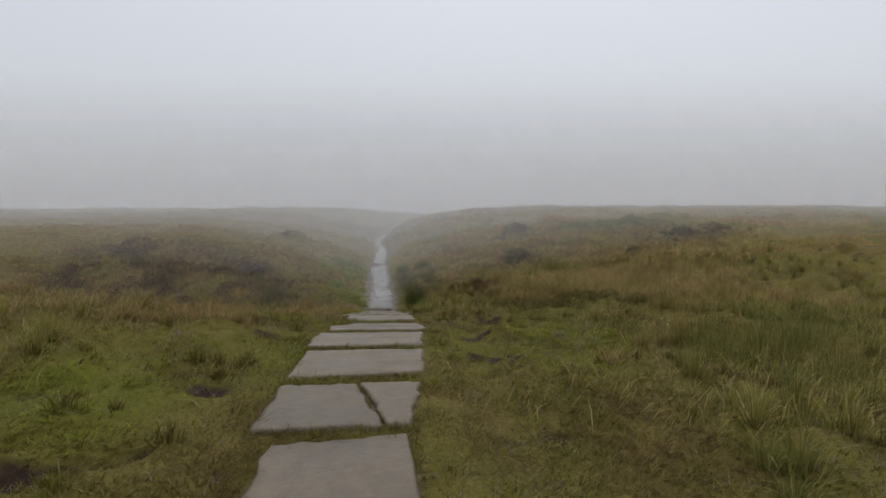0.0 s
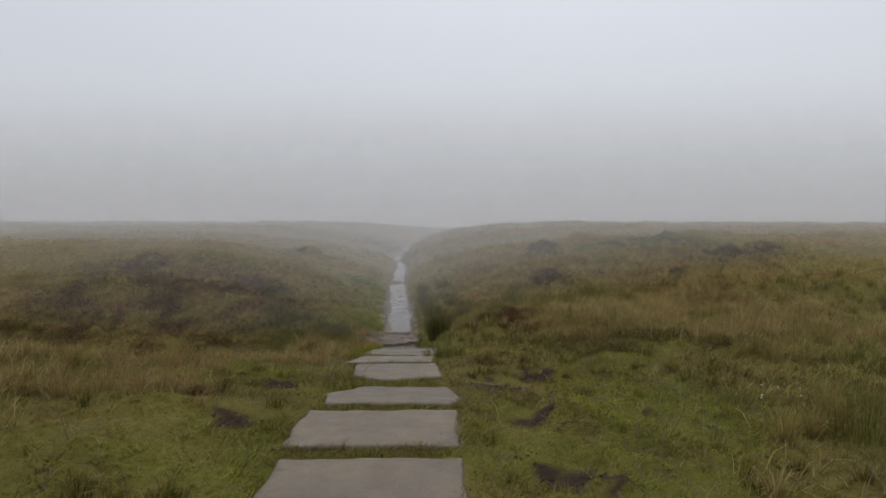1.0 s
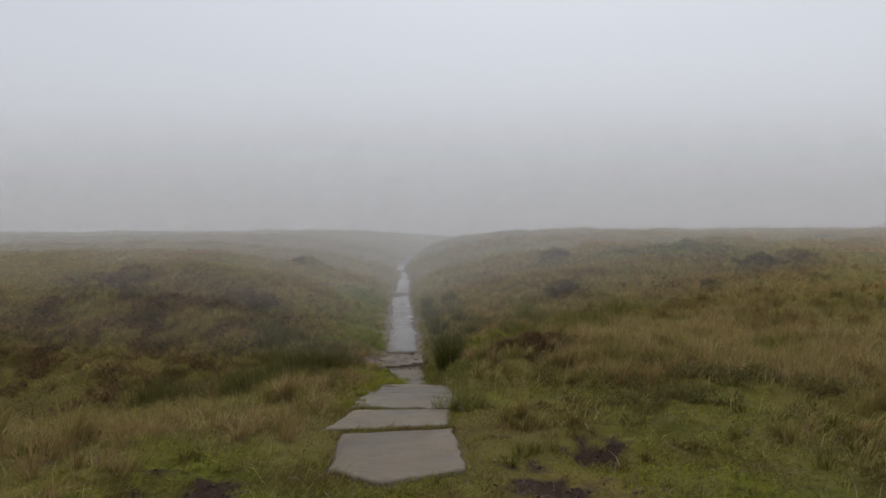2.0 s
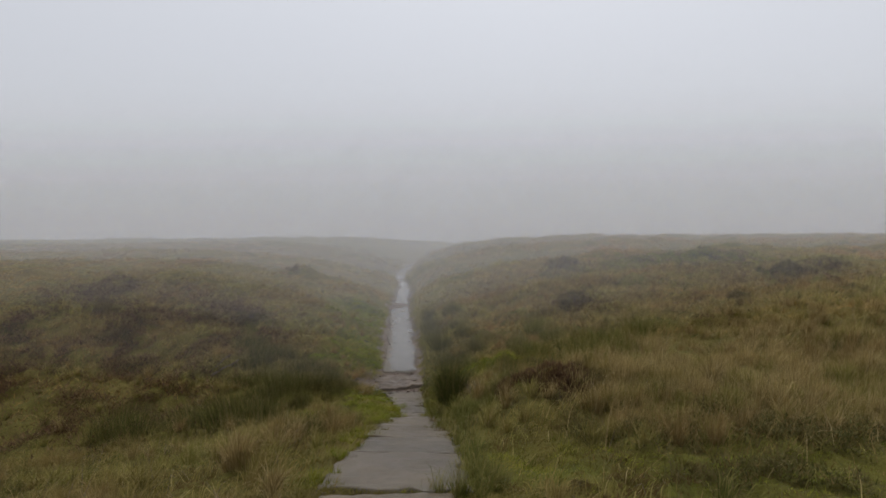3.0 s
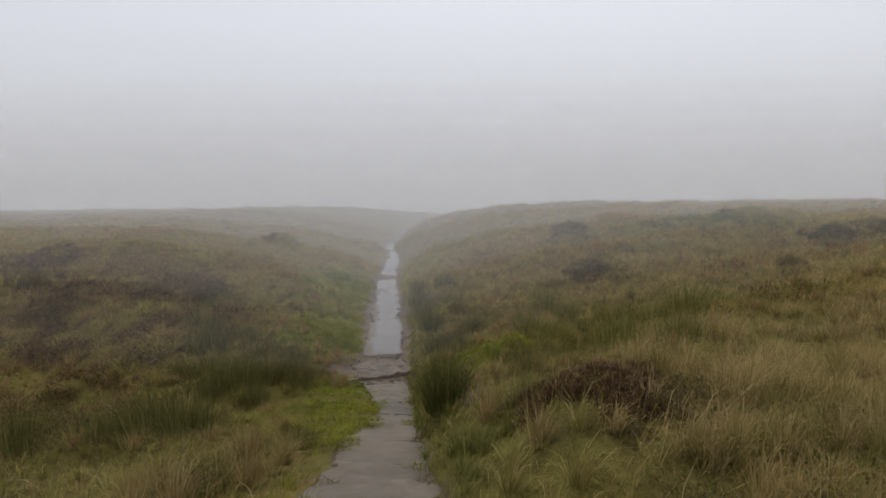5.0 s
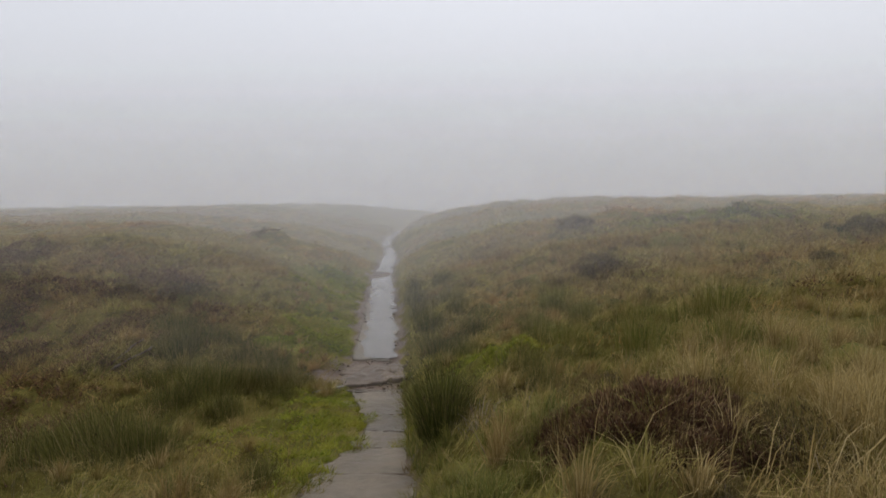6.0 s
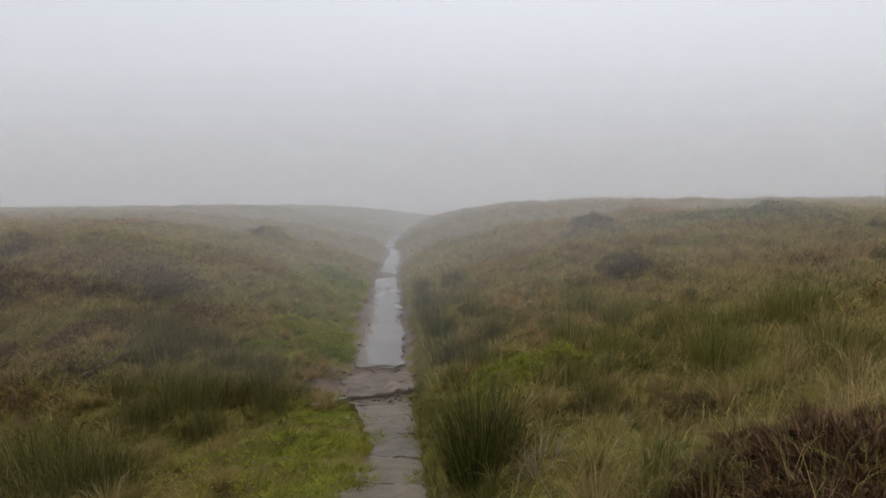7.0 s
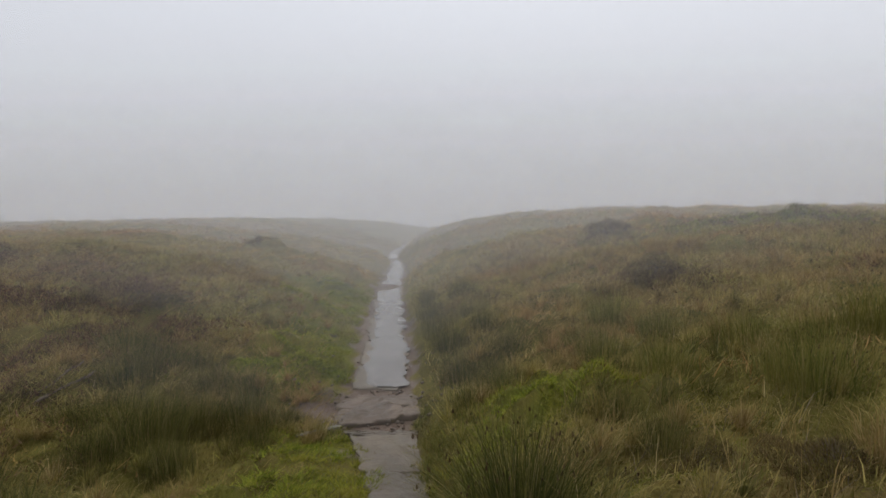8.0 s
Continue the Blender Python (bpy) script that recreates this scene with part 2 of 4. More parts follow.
# height of the paved line, its centre and its half width, along the way
PROFILE = smooth_table([(-40, -2.0), (-6, 0.0), (0, 0.06), (3, 0.09), (5.2, 0.03), (7, -0.14), (8.3, -0.36), (11.7, -0.95), (14.5, -1.8),
                        (16.5, -2.4), (18.5, -2.95), (20.5, -3.2), (22.0, -3.2), (23.5, -2.9), (28.5, -2.65), (35, -2.2), (48, -1.55), (60, -0.8), (90, 0.2), (700, 1.0)], 0.7)
CENTRE = smooth_table([(-40, 0.3), (0, -0.45), (2.5, -0.6), (5.2, -0.95), (7, -0.92), (8.3, -1.1), (9.4, -1.2), (10.2, -1.1), (11, -1.22), (11.8, -1.3), (12.6, -1.34), (13.6, -1.52), (14.5, -1.66), (15.5, -1.71), (17, -1.8), (18.3, -1.9),
                       (19.1, -2.08), (20.3, -2.4), (21, -2.6), (22, -2.85), (23.5, -3.02), (26, -3.34), (29, -3.8), (33, -4.35), (37, -4.78), (41, -5.12), (45, -5.6), (47, -6.1), (49, -6.5), (52, -6.85), (56, -6.9), (60, -6.65), (90, -5), (700, -5)], 0.7)
HALF = smooth_table([(-40, 0.5), (8.4, 0.52), (9.2, 0.74), (10.2, 0.58), (11.2, 0.62), (12, 0.65), (12.7, 0.5), (13.6, 0.55), (14.6, 0.58), (15.6, 0.46), (17, 0.34), (18.3, 0.42), (19.1, 0.4), (20.3, 0.5), (21.4, 0.72), (23.5, 0.8), (27, 0.86), (30, 0.76), (36, 0.68), (41, 0.58), (45, 0.42), (47.5, 0.28), (50, 0.38), (700, 0.45)], 0.5)


def along(table, y):
    return np.interp(y, *table)


def ramp(v, a, b):
    s = np.clip((np.asarray(v, float) - a) / (b - a), 0, 1)
    return s * s * (3 - 2 * s)


def ripple(x, y, size, seed):
    """Random rolling unevenness, -1 to 1, with humps of about the given size."""
    x, y = np.asarray(x, float), np.asarray(y, float)
    grid = np.random.RandomState(seed).uniform(-1, 1, (128, 128))
    out, share, step = 0, 0.72, size * 0.55
    for turn in (0.4, 1.3):
        u = (x * math.cos(turn) - y * math.sin(turn)) / step + 1000.3
        v = (x * math.sin(turn) + y * math.cos(turn)) / step + 1000.7
        a, b = np.floor(u).astype(int), np.floor(v).astype(int)
        p, q = u - a, v - b
        p, q = p * p * (3 - 2 * p), q * q * (3 - 2 * q)
        g = [grid[(a + k) % 128, (b + m) % 128] for k in (0, 1) for m in (0, 1)]
        out = out + share * ((g[0] * (1 - q) + g[1] * q) * (1 - p) + (g[2] * (1 - q) + g[3] * q) * p)
        share, step = 0.5, step * 0.47
    return np.clip(out * 1.25, -1, 1)


def land(x, y):
    """Height of the ground."""
    x, y = np.asarray(x, float), np.asarray(y, float)
    d = x - along(CENTRE, y)
    half = along(HALF, y)
    off = np.abs(d) - half
    dr, dl = np.clip(d - half, 0, None), np.clip(-d - half, 0, None)
    far = ramp(y, 11, 20)
    right = far * (3.0 + 0.15 * ramp(y, 33, 47)) * (1 - np.exp(-dr / (9 - 4.5 * ramp(y, 28, 45)))) + (1 - far) * (-0.07 * np.minimum(dr, 6) + 0.1 * np.minimum(dr, 5) * ramp(y, 6, 10)) + 0.5 * ramp(y, 10, 14) * (1 - np.exp(-dr / 0.4)) * (1 - 0.6 * ramp(y, 19, 24))
    left = ramp(y, 15, 24) * (1.7 + 1.15 * ramp(y, 23, 31) - 0.5 * ramp(dl, 14, 40)) * (1 - np.exp(-dl / 8)) + (1 - ramp(y, 4, 12)) * 0.1 * np.minimum(dl, 5) - ramp(y, 6, 10) * (1 - ramp(y, 14, 24)) * 0.16 * np.minimum(dl, 8)
    fall = -0.9 * ramp(y, 50, 75) * ramp(d, 1, 8)
    base = along(PROFILE, y) + right + left + fall
    edge = ramp(off, 0.0, 1.2)
    rough = ramp(y, 9, 16)
    humps = edge * ((0.07 + 0.08 * rough) * ripple(x, y, 2.3, 3) + 0.24 * rough * ramp(off, 0.3, 1.5) * (np.abs(ripple(x, y, 1.7, 12)) - 0.2) + 0.16 * rough * ripple(x, y, 5.5, 4) + (0.065 + 0.02 * rough) * ripple(x, y, 0.7, 5) + 0.04 * ripple(x, y, 0.3, 6))
    lip = 0.035 * ramp(off, -0.02, 0.12) - 0.03
    hollow = sum(-0.09 * np.exp(-((x - a) ** 2 + (y - b) ** 2) / (0.6 * r * r)) for a, b, r in PEAT)
    mounds = sum(h * np.exp(-((x - a) / rx) ** 2 - ((y - b) / ry) ** 2) for a, b, rx, ry, h in MOUNDS)
    return base + humps + lip + hollow + mounds


# bare, wet peat: centre and reach
PEAT = [(0.75, 2.9, 0.13), (1.25, 2.4, 0.15), (0.95, 2.15, 0.14), (0.35, 4.1, 0.14), (-1.62, 2.5, 0.12), (-1.78, 2.34, 0.15), (-1.98, 2.16, 0.18), (-2.1, 6.65, 0.52), (-2.05, 3.72, 0.15), (-1.68, 3.46, 0.18), (0.48, 4.75, 0.36), (0.2, 7.12, 0.42), (0.64, 6.8, 0.36), (0.68, 7.95, 0.33), (0.37, 5.76, 0.29), (-1.9, 5.32, 0.29)]
# hummocks: centre, reach across, reach along, height
MOUNDS = [(-0.5, 15.4, 0.5, 0.6, 0.2), (5.0, 34, 1.3, 1.2, 0.5), (11.0, 34, 3.2, 1.2, 0.45), (13.6, 27.3, 1.8, 1.2, 0.45), (3.9, 25.8, 1.2, 0.9, 0.3), (8.2, 22.5, 1.8, 0.9, 0.35), (-7.7, 29.2, 1.6, 0.9, 0.35), (-11.8, 38, 1.6, 1.2, 0.4),
          (-10, 26.6, 2.2, 0.9, 0.3), (-14, 24, 2.4, 1.1, 0.35), (0.3, 18.9, 0.9, 0.8, 0.3), (2.6, 12.0, 1.5, 0.6, 0.2), (2.7, 10.6, 1.4, 0.9, 0.16), (-6, 35, 1.5, 1.0, 0.3), (1.6, 33, 1.2, 1.0, 0.3), (8.5, 29.5, 1.6, 0.8, 0.3), (-15, 31, 2.2, 1.0, 0.3), (-5.4, 28, 0.9, 0.7, 0.2)]


# ---------- helpers of this place ----------
def solid(name, verts, faces, mat, parent=None, label="", smooth=True):
    me = bpy.data.meshes.new(name)
    me.from_pydata([tuple(map(float, v)) for v in verts], [], faces)
    me.materials.append(mat)
    if smooth:
        me.polygons.foreach_set("use_smooth", [True] * len(me.polygons))
    ob = new(name, me)
    ob.parent = parent
    return tagged(ob, label) if label else ob


def bulk(name, verts, quads, tris, mat, smooth=False):
    """A mesh from arrays of corners, four-sided and three-sided faces."""
    me = bpy.data.meshes.new(name)
    nq, nt = len(quads), len(tris)
    me.vertices.add(len(verts))
    me.vertices.foreach_set("co", np.asarray(verts, np.float32).ravel())
    me.loops.add(4 * nq + 3 * nt)
    me.loops.foreach_set("vertex_index", np.concatenate([np.asarray(quads, np.int32).ravel(), np.asarray(tris, np.int32).ravel()]))
    me.polygons.add(nq + nt)
    me.polygons.foreach_set("loop_start", np.concatenate([np.arange(nq) * 4, 4 * nq + np.arange(nt) * 3]).astype(np.int32))
    me.update(calc_edges=True)
    me.materials.append(mat)
    if smooth:
        me.polygons.foreach_set("use_smooth", np.ones(nq + nt, bool))
    return new(name, me)


def float_layer(ob, name, values):
    ob.data.attributes.new(name, "FLOAT", "POINT").data.foreach_set("value", np.asarray(values, np.float32).ravel())


def blades(name, root, height, width, lean, rng, mat, aim=None, droop=0.5, bent=True):
    """Tapered, bent blades: root (n, 3); height, width, lean (n). aim: the way each one leans, in radians."""
    n = len(root)
    aim = rng.uniform(0, 6.283, n) if aim is None else aim
    face = aim + rng.normal(1.57, 0.7, n)
    out = np.stack([np.cos(aim), np.sin(aim), np.zeros(n)], 1)
    side = np.stack([np.cos(face), np.sin(face), np.zeros(n)], 1) * (width / 2)[:, None]
    up = np.array([0, 0, 1.0])
    mid = root + up * (height * 0.55)[:, None] + out * (height * lean * 0.35)[:, None]
    tip = root + up * (height * (1 - droop * lean * 0.5))[:, None] + out * (height * lean)[:, None]
    if not bent:
        i = np.arange(n)[:, None] * 3
        return bulk(name, np.stack([root - side, root + side, tip], 1).reshape(-1, 3), np.zeros((0, 4), np.int32), i + np.array([[0, 1, 2]]), mat)
    v = np.stack([root - side, root + side, mid + side * 0.75, mid - side * 0.75, tip], 1).reshape(-1, 3)
    i = np.arange(n)[:, None] * 5
    return bulk(name, v, i + np.array([[0, 1, 2, 3]]), i + np.array([[3, 2, 4]]), mat)


def scatter(rng, n, x0, x1, y0, y1, chance):
    """Points of the ground in a stretch of the plan, kept by a chance that follows the place."""
    x, y = rng.uniform(x0, x1, n), rng.uniform(y0, y1, n)
    keep = rng.uniform(0, 1, n) < chance(x, y)
    x, y = x[keep], y[keep]
    return np.stack([x, y, land(x, y) - 0.01 + 0.03 * (np.abs(x - along(CENTRE, y)) < along(HALF, y))], 1)


# the flags on the near brow, one by one: near edge left, right; far edge right, left
NEAR = [((-0.92, 0.2), (-0.05, 0.2), (-0.06, 1.25), (-0.95, 1.2)), ((-0.86, 1.3), (0.02, 1.33), (-0.21, 2.79), (-0.95, 2.64)),
        ((-1.14, 2.82), (-0.36, 2.89), (-0.655, 3.66), (-1.22, 3.62)), ((-0.335, 2.9), (-0.2, 2.92), (-0.17, 3.72), (-0.63, 3.69)),
        ((-1.24, 3.8), (-0.15, 3.98), (-0.19, 4.77), (-1.32, 4.68)), ((-1.39, 4.88), (-0.2, 4.95), (-0.24, 5.74), (-1.44, 5.64)),
        ((-1.36, 5.85), (-0.27, 5.92), (-0.21, 6.14), (-0.34, 6.55), (-1.16, 6.52), (-1.44, 6.18)), ((-1.42, 7.1), (-1.0, 6.86), (-0.43, 7.18), (-0.54, 8.45), (-1.58, 8.12)),
        ((-1.8, 8.3), (-0.62, 8.6), (-0.6, 9.5), (-1.75, 9.35))]


def off_path(x, y):
    """Metres outside the paving: the single flags on the brow, the whole strip further on."""
    x, y = np.asarray(x, float), np.asarray(y, float)
    strip = np.abs(x - along(CENTRE, y)) - along(HALF, y)
    flags = np.full(strip.shape, 9.0)
    for q in NEAR:
        d = np.full(strip.shape, -9.0)
        for (ax, ay), (bx, by) in zip(q, q[1:] + q[:1]):
            s = math.hypot(bx - ax, by - ay)
            d = np.maximum(d, ((x - ax) * (by - ay) - (y - ay) * (bx - ax)) / s)
        flags = np.minimum(flags, d)
    return np.where(y < 9.55, flags, strip)


def spots(x, y, places):
    return np.clip(sum(np.exp(-((x - a) ** 2 + (y - b) ** 2) / (r * r)) for a, b, r in places), 0, 1)


def peat_at(x, y):
    wob = 1.1 * ripple(x, y, 0.45, 31) + 0.6 * ripple(x, y, 0.16, 32)
    return ramp(sum(np.exp(-((x - a) ** 2 + (y - b) ** 2) / (0.55 * r * r)) for a, b, r in PEAT) + 0.35 * wob, 0.42, 0.6)


# bright short grass: beside the flags, on the near brow, and in the hollow
GREEN = [(10.5, 33.6, 2.0), (13.5, 34, 2.0), (8.5, 33.4, 1.2), (1.0, 10.2, 0.8), (2.3, 9.7, 0.9), (3.8, 15.4, 0.9), (-5.4, 22.9, 0.9), (-5.0, 24.6, 1.2), (-6.6, 30, 1.4), (1.1, 6.2, 1.1), (1.0, 4.9, 1.0), (1.4, 7.5, 1.6), (-2.3, 4.5, 1.1), (-2.2, 6.8, 0.9), (-3.2, 17.6, 1.2), (-3.3, 19.6, 1.0), (-4.6, 23.6, 1.3), (-4.9, 25.6, 1.4), (-5.6, 28.5, 1.5), (-6.6, 32, 1.8), (0.3, 18.7, 0.6), (-0.5, 18.7, 0.6), (-0.9, 17.4, 0.6), (-0.2, 19.6, 0.7), (-0.2, 10.4, 0.6), (-2.4, 15.8, 0.8), (-2.4, 3.0, 0.7)]
TAN = [(-3.0, 4.9, 0.9), (-3.8, 6.2, 1.2), (-4.6, 6.4, 1.8), (-3.2, 8.3, 1.2), (-2.3, 8.2, 0.6), (-7, 5.4, 2.6), (6.0, 17.4, 1.2), (3.2, 11.4, 1.3), (5.6, 12.5, 1.8), (1.7, 12.0, 0.8), (2.4, 12.8, 1.0), (3.6, 14.5, 2.0), (6.5, 16, 2.2), (-2.5, 12.8, 1.0), (-7.7, 28.5, 2.2), (2.5, 29, 2.0), (7, 22, 2.0), (2.5, 27, 2.2), (6, 28.5, 3.0), (9.5, 25, 2.5), (4, 22.6, 1.4), (10, 30, 2.5)]
DARK = [(-11, 18.6, 2.4), (-12.5, 22.5, 2.6), (-9, 25, 1.6), (-11.7, 26, 2.0), (3.4, 24.3, 0.9), (6.4, 19.6, 0.8),  (-16, 20, 2.6), (-17, 24.4, 2.0), (-17, 28, 2.2), (5.0, 33.8, 1.3), (4.2, 25.6, 1.1), (12.8, 27, 2.0), (10.0, 33.6, 1.8), (-11.5, 37.5, 1.8), (8.5, 24, 1.0), (-8, 33, 1.3), (13.5, 33, 2.0)]


# ---------- ground ----------
def ground_sheet():
    def steps(spans):
        return np.concatenate([np.arange(a, b, s) for a, b, s in spans])
    xs = steps([(-600, -100, 50), (-100, -40, 6), (-40, -16, 0.8), (-16, -7, 0.3), (-7, 5, 0.09), (5, 16, 0.3), (16, 40, 0.8), (40, 100, 6), (100, 601, 50)])
    ys = steps([(-100, -10, 10), (-10, 1, 0.5), (1, 9, 0.07), (9, 26, 0.14), (26, 60, 0.4), (60, 120, 3), (120, 651, 30)])
    gx, gy = np.meshgrid(xs, ys)
    z = land(gx, gy)
    w, h = len(xs), len(ys)
    i = (np.arange(h - 1)[:, None] * w + np.arange(w - 1)[None]).reshape(-1, 1)
    ob = bulk("ground", np.stack([gx, gy, z], 2).reshape(-1, 3), i + np.array([[0, 1, 1 + w, w]]), np.zeros((0, 3), np.int32), GROUND, True)
    off = off_path(gx, gy)
    float_layer(ob, "moss", 0.9 * spots(gx, gy, GREEN) * (0.55 + 0.45 * ripple(gx, gy, 1.0, 8)).clip(0, 1))
    float_layer(ob, "peat", peat_at(gx, gy))
    muddy = spots(gx, gy, [(-3.9, 21.5, 0.45), (-3.5, 21.8, 0.45), (-3.5, 21.2, 0.3), (-3.8, 22.4, 0.35), (-2.9, 19.9, 0.25)])
    float_layer(ob, "trod", np.maximum(ramp(muddy + 0.25 * ripple(gx, gy, 0.4, 19), 0.3, 0.6), 1 - ramp(off + np.where(gy < 9.55, 0.0, np.where(gy < 21, 0.1, 0.22)) * ripple(gx, gy, 0.8, 9), -0.04, 0.02)))
    return tagged(ob, "rolling wet moorland of short grass, moss and peat", "ground", kind="structure")


ground_sheet()

# ---------- flagged path ----------
path = tagged(new("footpath"), "worn path of wet gritstone flagstones sunk in turf", "path", kind="structure")


def riven(x, y):
    """Split-stone relief: broad shallow ledges across the way and a fine unevenness."""
    v = ripple(x * 0.8, y * 2.0, 0.62, 63) + 0.5 * ripple(x * 0.7, y * 2.6, 0.24, 64)
    return 0.011 * (np.floor(v * 3.2) / 3.2 + 0.3 * v) + 0.003 * ripple(x, y, 0.12, 65)


def flagstone(corners, thick, rng, mat, name="flagstone", rise=0.012, rag=0.011, n=7, arris=1.0, split=0.25):
    """A sawn or riven flag: plan corners, ragged rim, rounded arris, uneven ledged top."""
    c = [Vector((*p, 0)) for p in corners]
    rim = []
    for k in range(len(c)):
        a, b = c[k], c[(k + 1) % len(c)]
        normal = Vector((b.y - a.y, a.x - b.x, 0)).normalized()
        for j in range(n):
            s = j / n
            p = a.lerp(b, s) + normal * rng.normal(0, rag) * (1 if j else 0.4)
            rim.append(p)
    mid = sum(rim, Vector()) / len(rim)
    m, p = len(rim), np.array([r.xy for r in rim])
    way = np.array(mid.xy) - p
    unit = way / np.linalg.norm(way, axis=1)[:, None]
    rings = []
    for inset, share, drop in ((0, 0, thick), (0, 0, 0.022 * arris), (0.012, 0, 0.006 * arris), (0.03, 0, 0.0), (0.03, 0.12, 0), (0.03, 0.26, 0), (0.03, 0.42, 0), (0.03, 0.58, 0), (0.03, 0.76, 0)):
        q = p + unit * inset + way * share
        z = along(PROFILE, q[:, 1]) + rise - drop + (split * riven(q[:, 0], q[:, 1]) if drop < 0.03 else 0)
        rings.append(np.column_stack([q, z]))
    last = len(rings) - 1
    verts = [v for r in rings for v in r] + [(mid.x, mid.y, float(along(PROFILE, mid.y)) + rise)]
    faces = [(r * m + k, r * m + (k + 1) % m, (r + 1) * m + (k + 1) % m, (r + 1) * m + k) for r in range(last) for k in range(m)]
    faces += [(last * m + k, last * m + (k + 1) % m, (last + 1) * m) for k in range(m)]
    return solid(name, verts, faces, mat, path)


rng = np.random.RandomState(11)
for q in NEAR:
    flagstone(q, 0.11, rng, FLAG, n=9)
y = 9.55
while y < 58:
    long = rng.uniform(0.9, 1.6) if y < 21 else rng.uniform(0.7, 1.3)
    if not 20.9 < y < 22.7:
        tuck = 0.26 if 22 < y < 43 else 0.0
        y_end = min(y + long, 21.0) if y < 21 else y + long
        (ca, cb), (ha, hb) = along(CENTRE, [y, y_end]), along(HALF, [y, y_end]) - tuck
        slant, jag = rng.normal(0, 0.05), rng.normal(0, 0.05, 4)
        flagstone(((ca - ha + jag[0], y - slant), (ca + ha + jag[1], y + slant), (cb + hb + jag[2], y_end + slant), (cb - hb + jag[3], y_end - slant)),
                  0.1, rng, FLAG_WET, rise=0.014 + rng.uniform(-0.004, 0.004), rag=0.03, n=10 if y < 21 else 6, arris=0.5, split=1.0 if y < 21 else 0.5)
    y += long + rng.uniform(0.004, 0.02)

# ---------- mist, hanging over the hollow in banks one behind the other ----------
for y_bank, thick in ((20.4, 0.06), (25.0, 0.095), (31.0, 0.14), (39.0, 0.2), (48.5, 0.24), (60.0, 0.24), (75.0, 0.24), (100.0, 0.24)):
    xs, up = np.linspace(-260, 260, 261), np.concatenate([np.linspace(-0.6, 3, 19), np.linspace(3.5, 30, 54)])
    gx, gu = np.meshgrid(xs, up)
    g = land(xs, np.full_like(xs, y_bank))
    gz = g[None] * (1 - ramp(gu, 2, 8)) + gu
    w, h = len(xs), len(up)
    i = (np.arange(h - 1)[:, None] * w + np.arange(w - 1)[None]).reshape(-1, 1)
    bank = bulk("mist_bank", np.stack([gx, np.full_like(gx, y_bank), gz], 2).reshape(-1, 3), i + np.array([[0, 1, 1 + w, w]]), np.zeros((0, 3), np.int32), MIST, True)
    low = -0.35 - 1.65 * ramp(y_bank, 28, 44)
    veil = thick * ramp(gu, low, low + 1.7) * (1 - ramp(gz, 0.02 * y_bank, 6 + 0.23 * y_bank))
    float_layer(bank, "thickness", veil)
    tagged(bank, "pale grey hill mist hanging over the moor", "mist", "banks of mist", "stuff")

# ---------- grass ----------
rng = np.random.RandomState(5)


def open_turf(x, y):
    muddy = ramp(spots(x, y, [(-3.9, 21.5, 0.4), (-3.5, 21.8, 0.4)]), 0.3, 0.6)
    bush = np.exp(-((x - 0.75) ** 2 + (y - 13.5) ** 2) / 0.7)
    tongue = np.where(y < 9.55, 0.02, np.where(y < 21, 0.32, 0.22))
    return ramp(off_path(x, y) + tongue * ripple(x * 0.35, y, 0.7, 21), -0.015, 0.03) * (1 - 0.99 * ramp(peat_at(x, y), 0.0, 0.6)) * (1 - 0.95 * muddy) * (1 - 0.6 * bush)


def turf_chance(x, y):
    wild = np.maximum(spots(x, y, TAN), spots(x, y, DARK))
    mossy = spots(x, y, GREEN) * ramp(ripple(x, y, 0.9, 8), -0.35, 0.25)
    return open_turf(x, y) * (1 - 0.6 * wild) * (1 - 0.7 * mossy) * (1 - 0.75 * spots(x, y, GREEN) * (y > 13))


def green_chance(x, y):
    return open_turf(x, y) * spots(x, y, GREEN) * (0.12 + 0.88 * ramp(ripple(x, y, 0.9, 8), -0.35, 0.25))


def clumped(x, y, size, seed):
    return ramp(ripple(x, y, size, seed) + 0.6 * ripple(x, y, size * 0.4, seed + 1), -0.5, 0.7)


def moor_chance(x, y):
    away = ramp(off_path(x, y), 0.1, np.where(y < 8.5, 2.6, 0.6))
    away = np.maximum(away, 0.5 * ramp(clumped(x, y, 0.55, 93), 0.75, 1.0) * ramp(off_path(x, y), 0.05, 0.3))
    return open_turf(x, y) * away * (1 - 0.95 * spots(x, y, GREEN)) * (0.12 + 0.88 * clumped(x, y, 0.8, 40)) * (1 - 0.8 * spots(x, y, DARK)) * (1 - 0.5 * spots(x, y, TAN))


def russet_chance(x, y):
    return open_turf(x, y) * ramp(off_path(x, y), 2.0, 5.0) * ramp(ripple(x, y, 7, 47) + 0.5 * ripple(x, y, 2.5, 48) + ramp(-x, 4, 14) * 0.5, -0.3, 0.7) * (1 - 0.9 * spots(x, y, GREEN)) * (1 - 0.7 * spots(x, y, DARK))


def tan_chance(x, y):
    return open_turf(x, y) * (1 - 0.8 * (y < 4.5) * (x > 0)) * ramp(off_path(x, y), 0.1, 0.8) * (0.07 + spots(x, y, TAN)) * (1 - 0.8 * spots(x, y, GREEN)) * (0.2 + 0.8 * clumped(x, y, 0.7, 44))


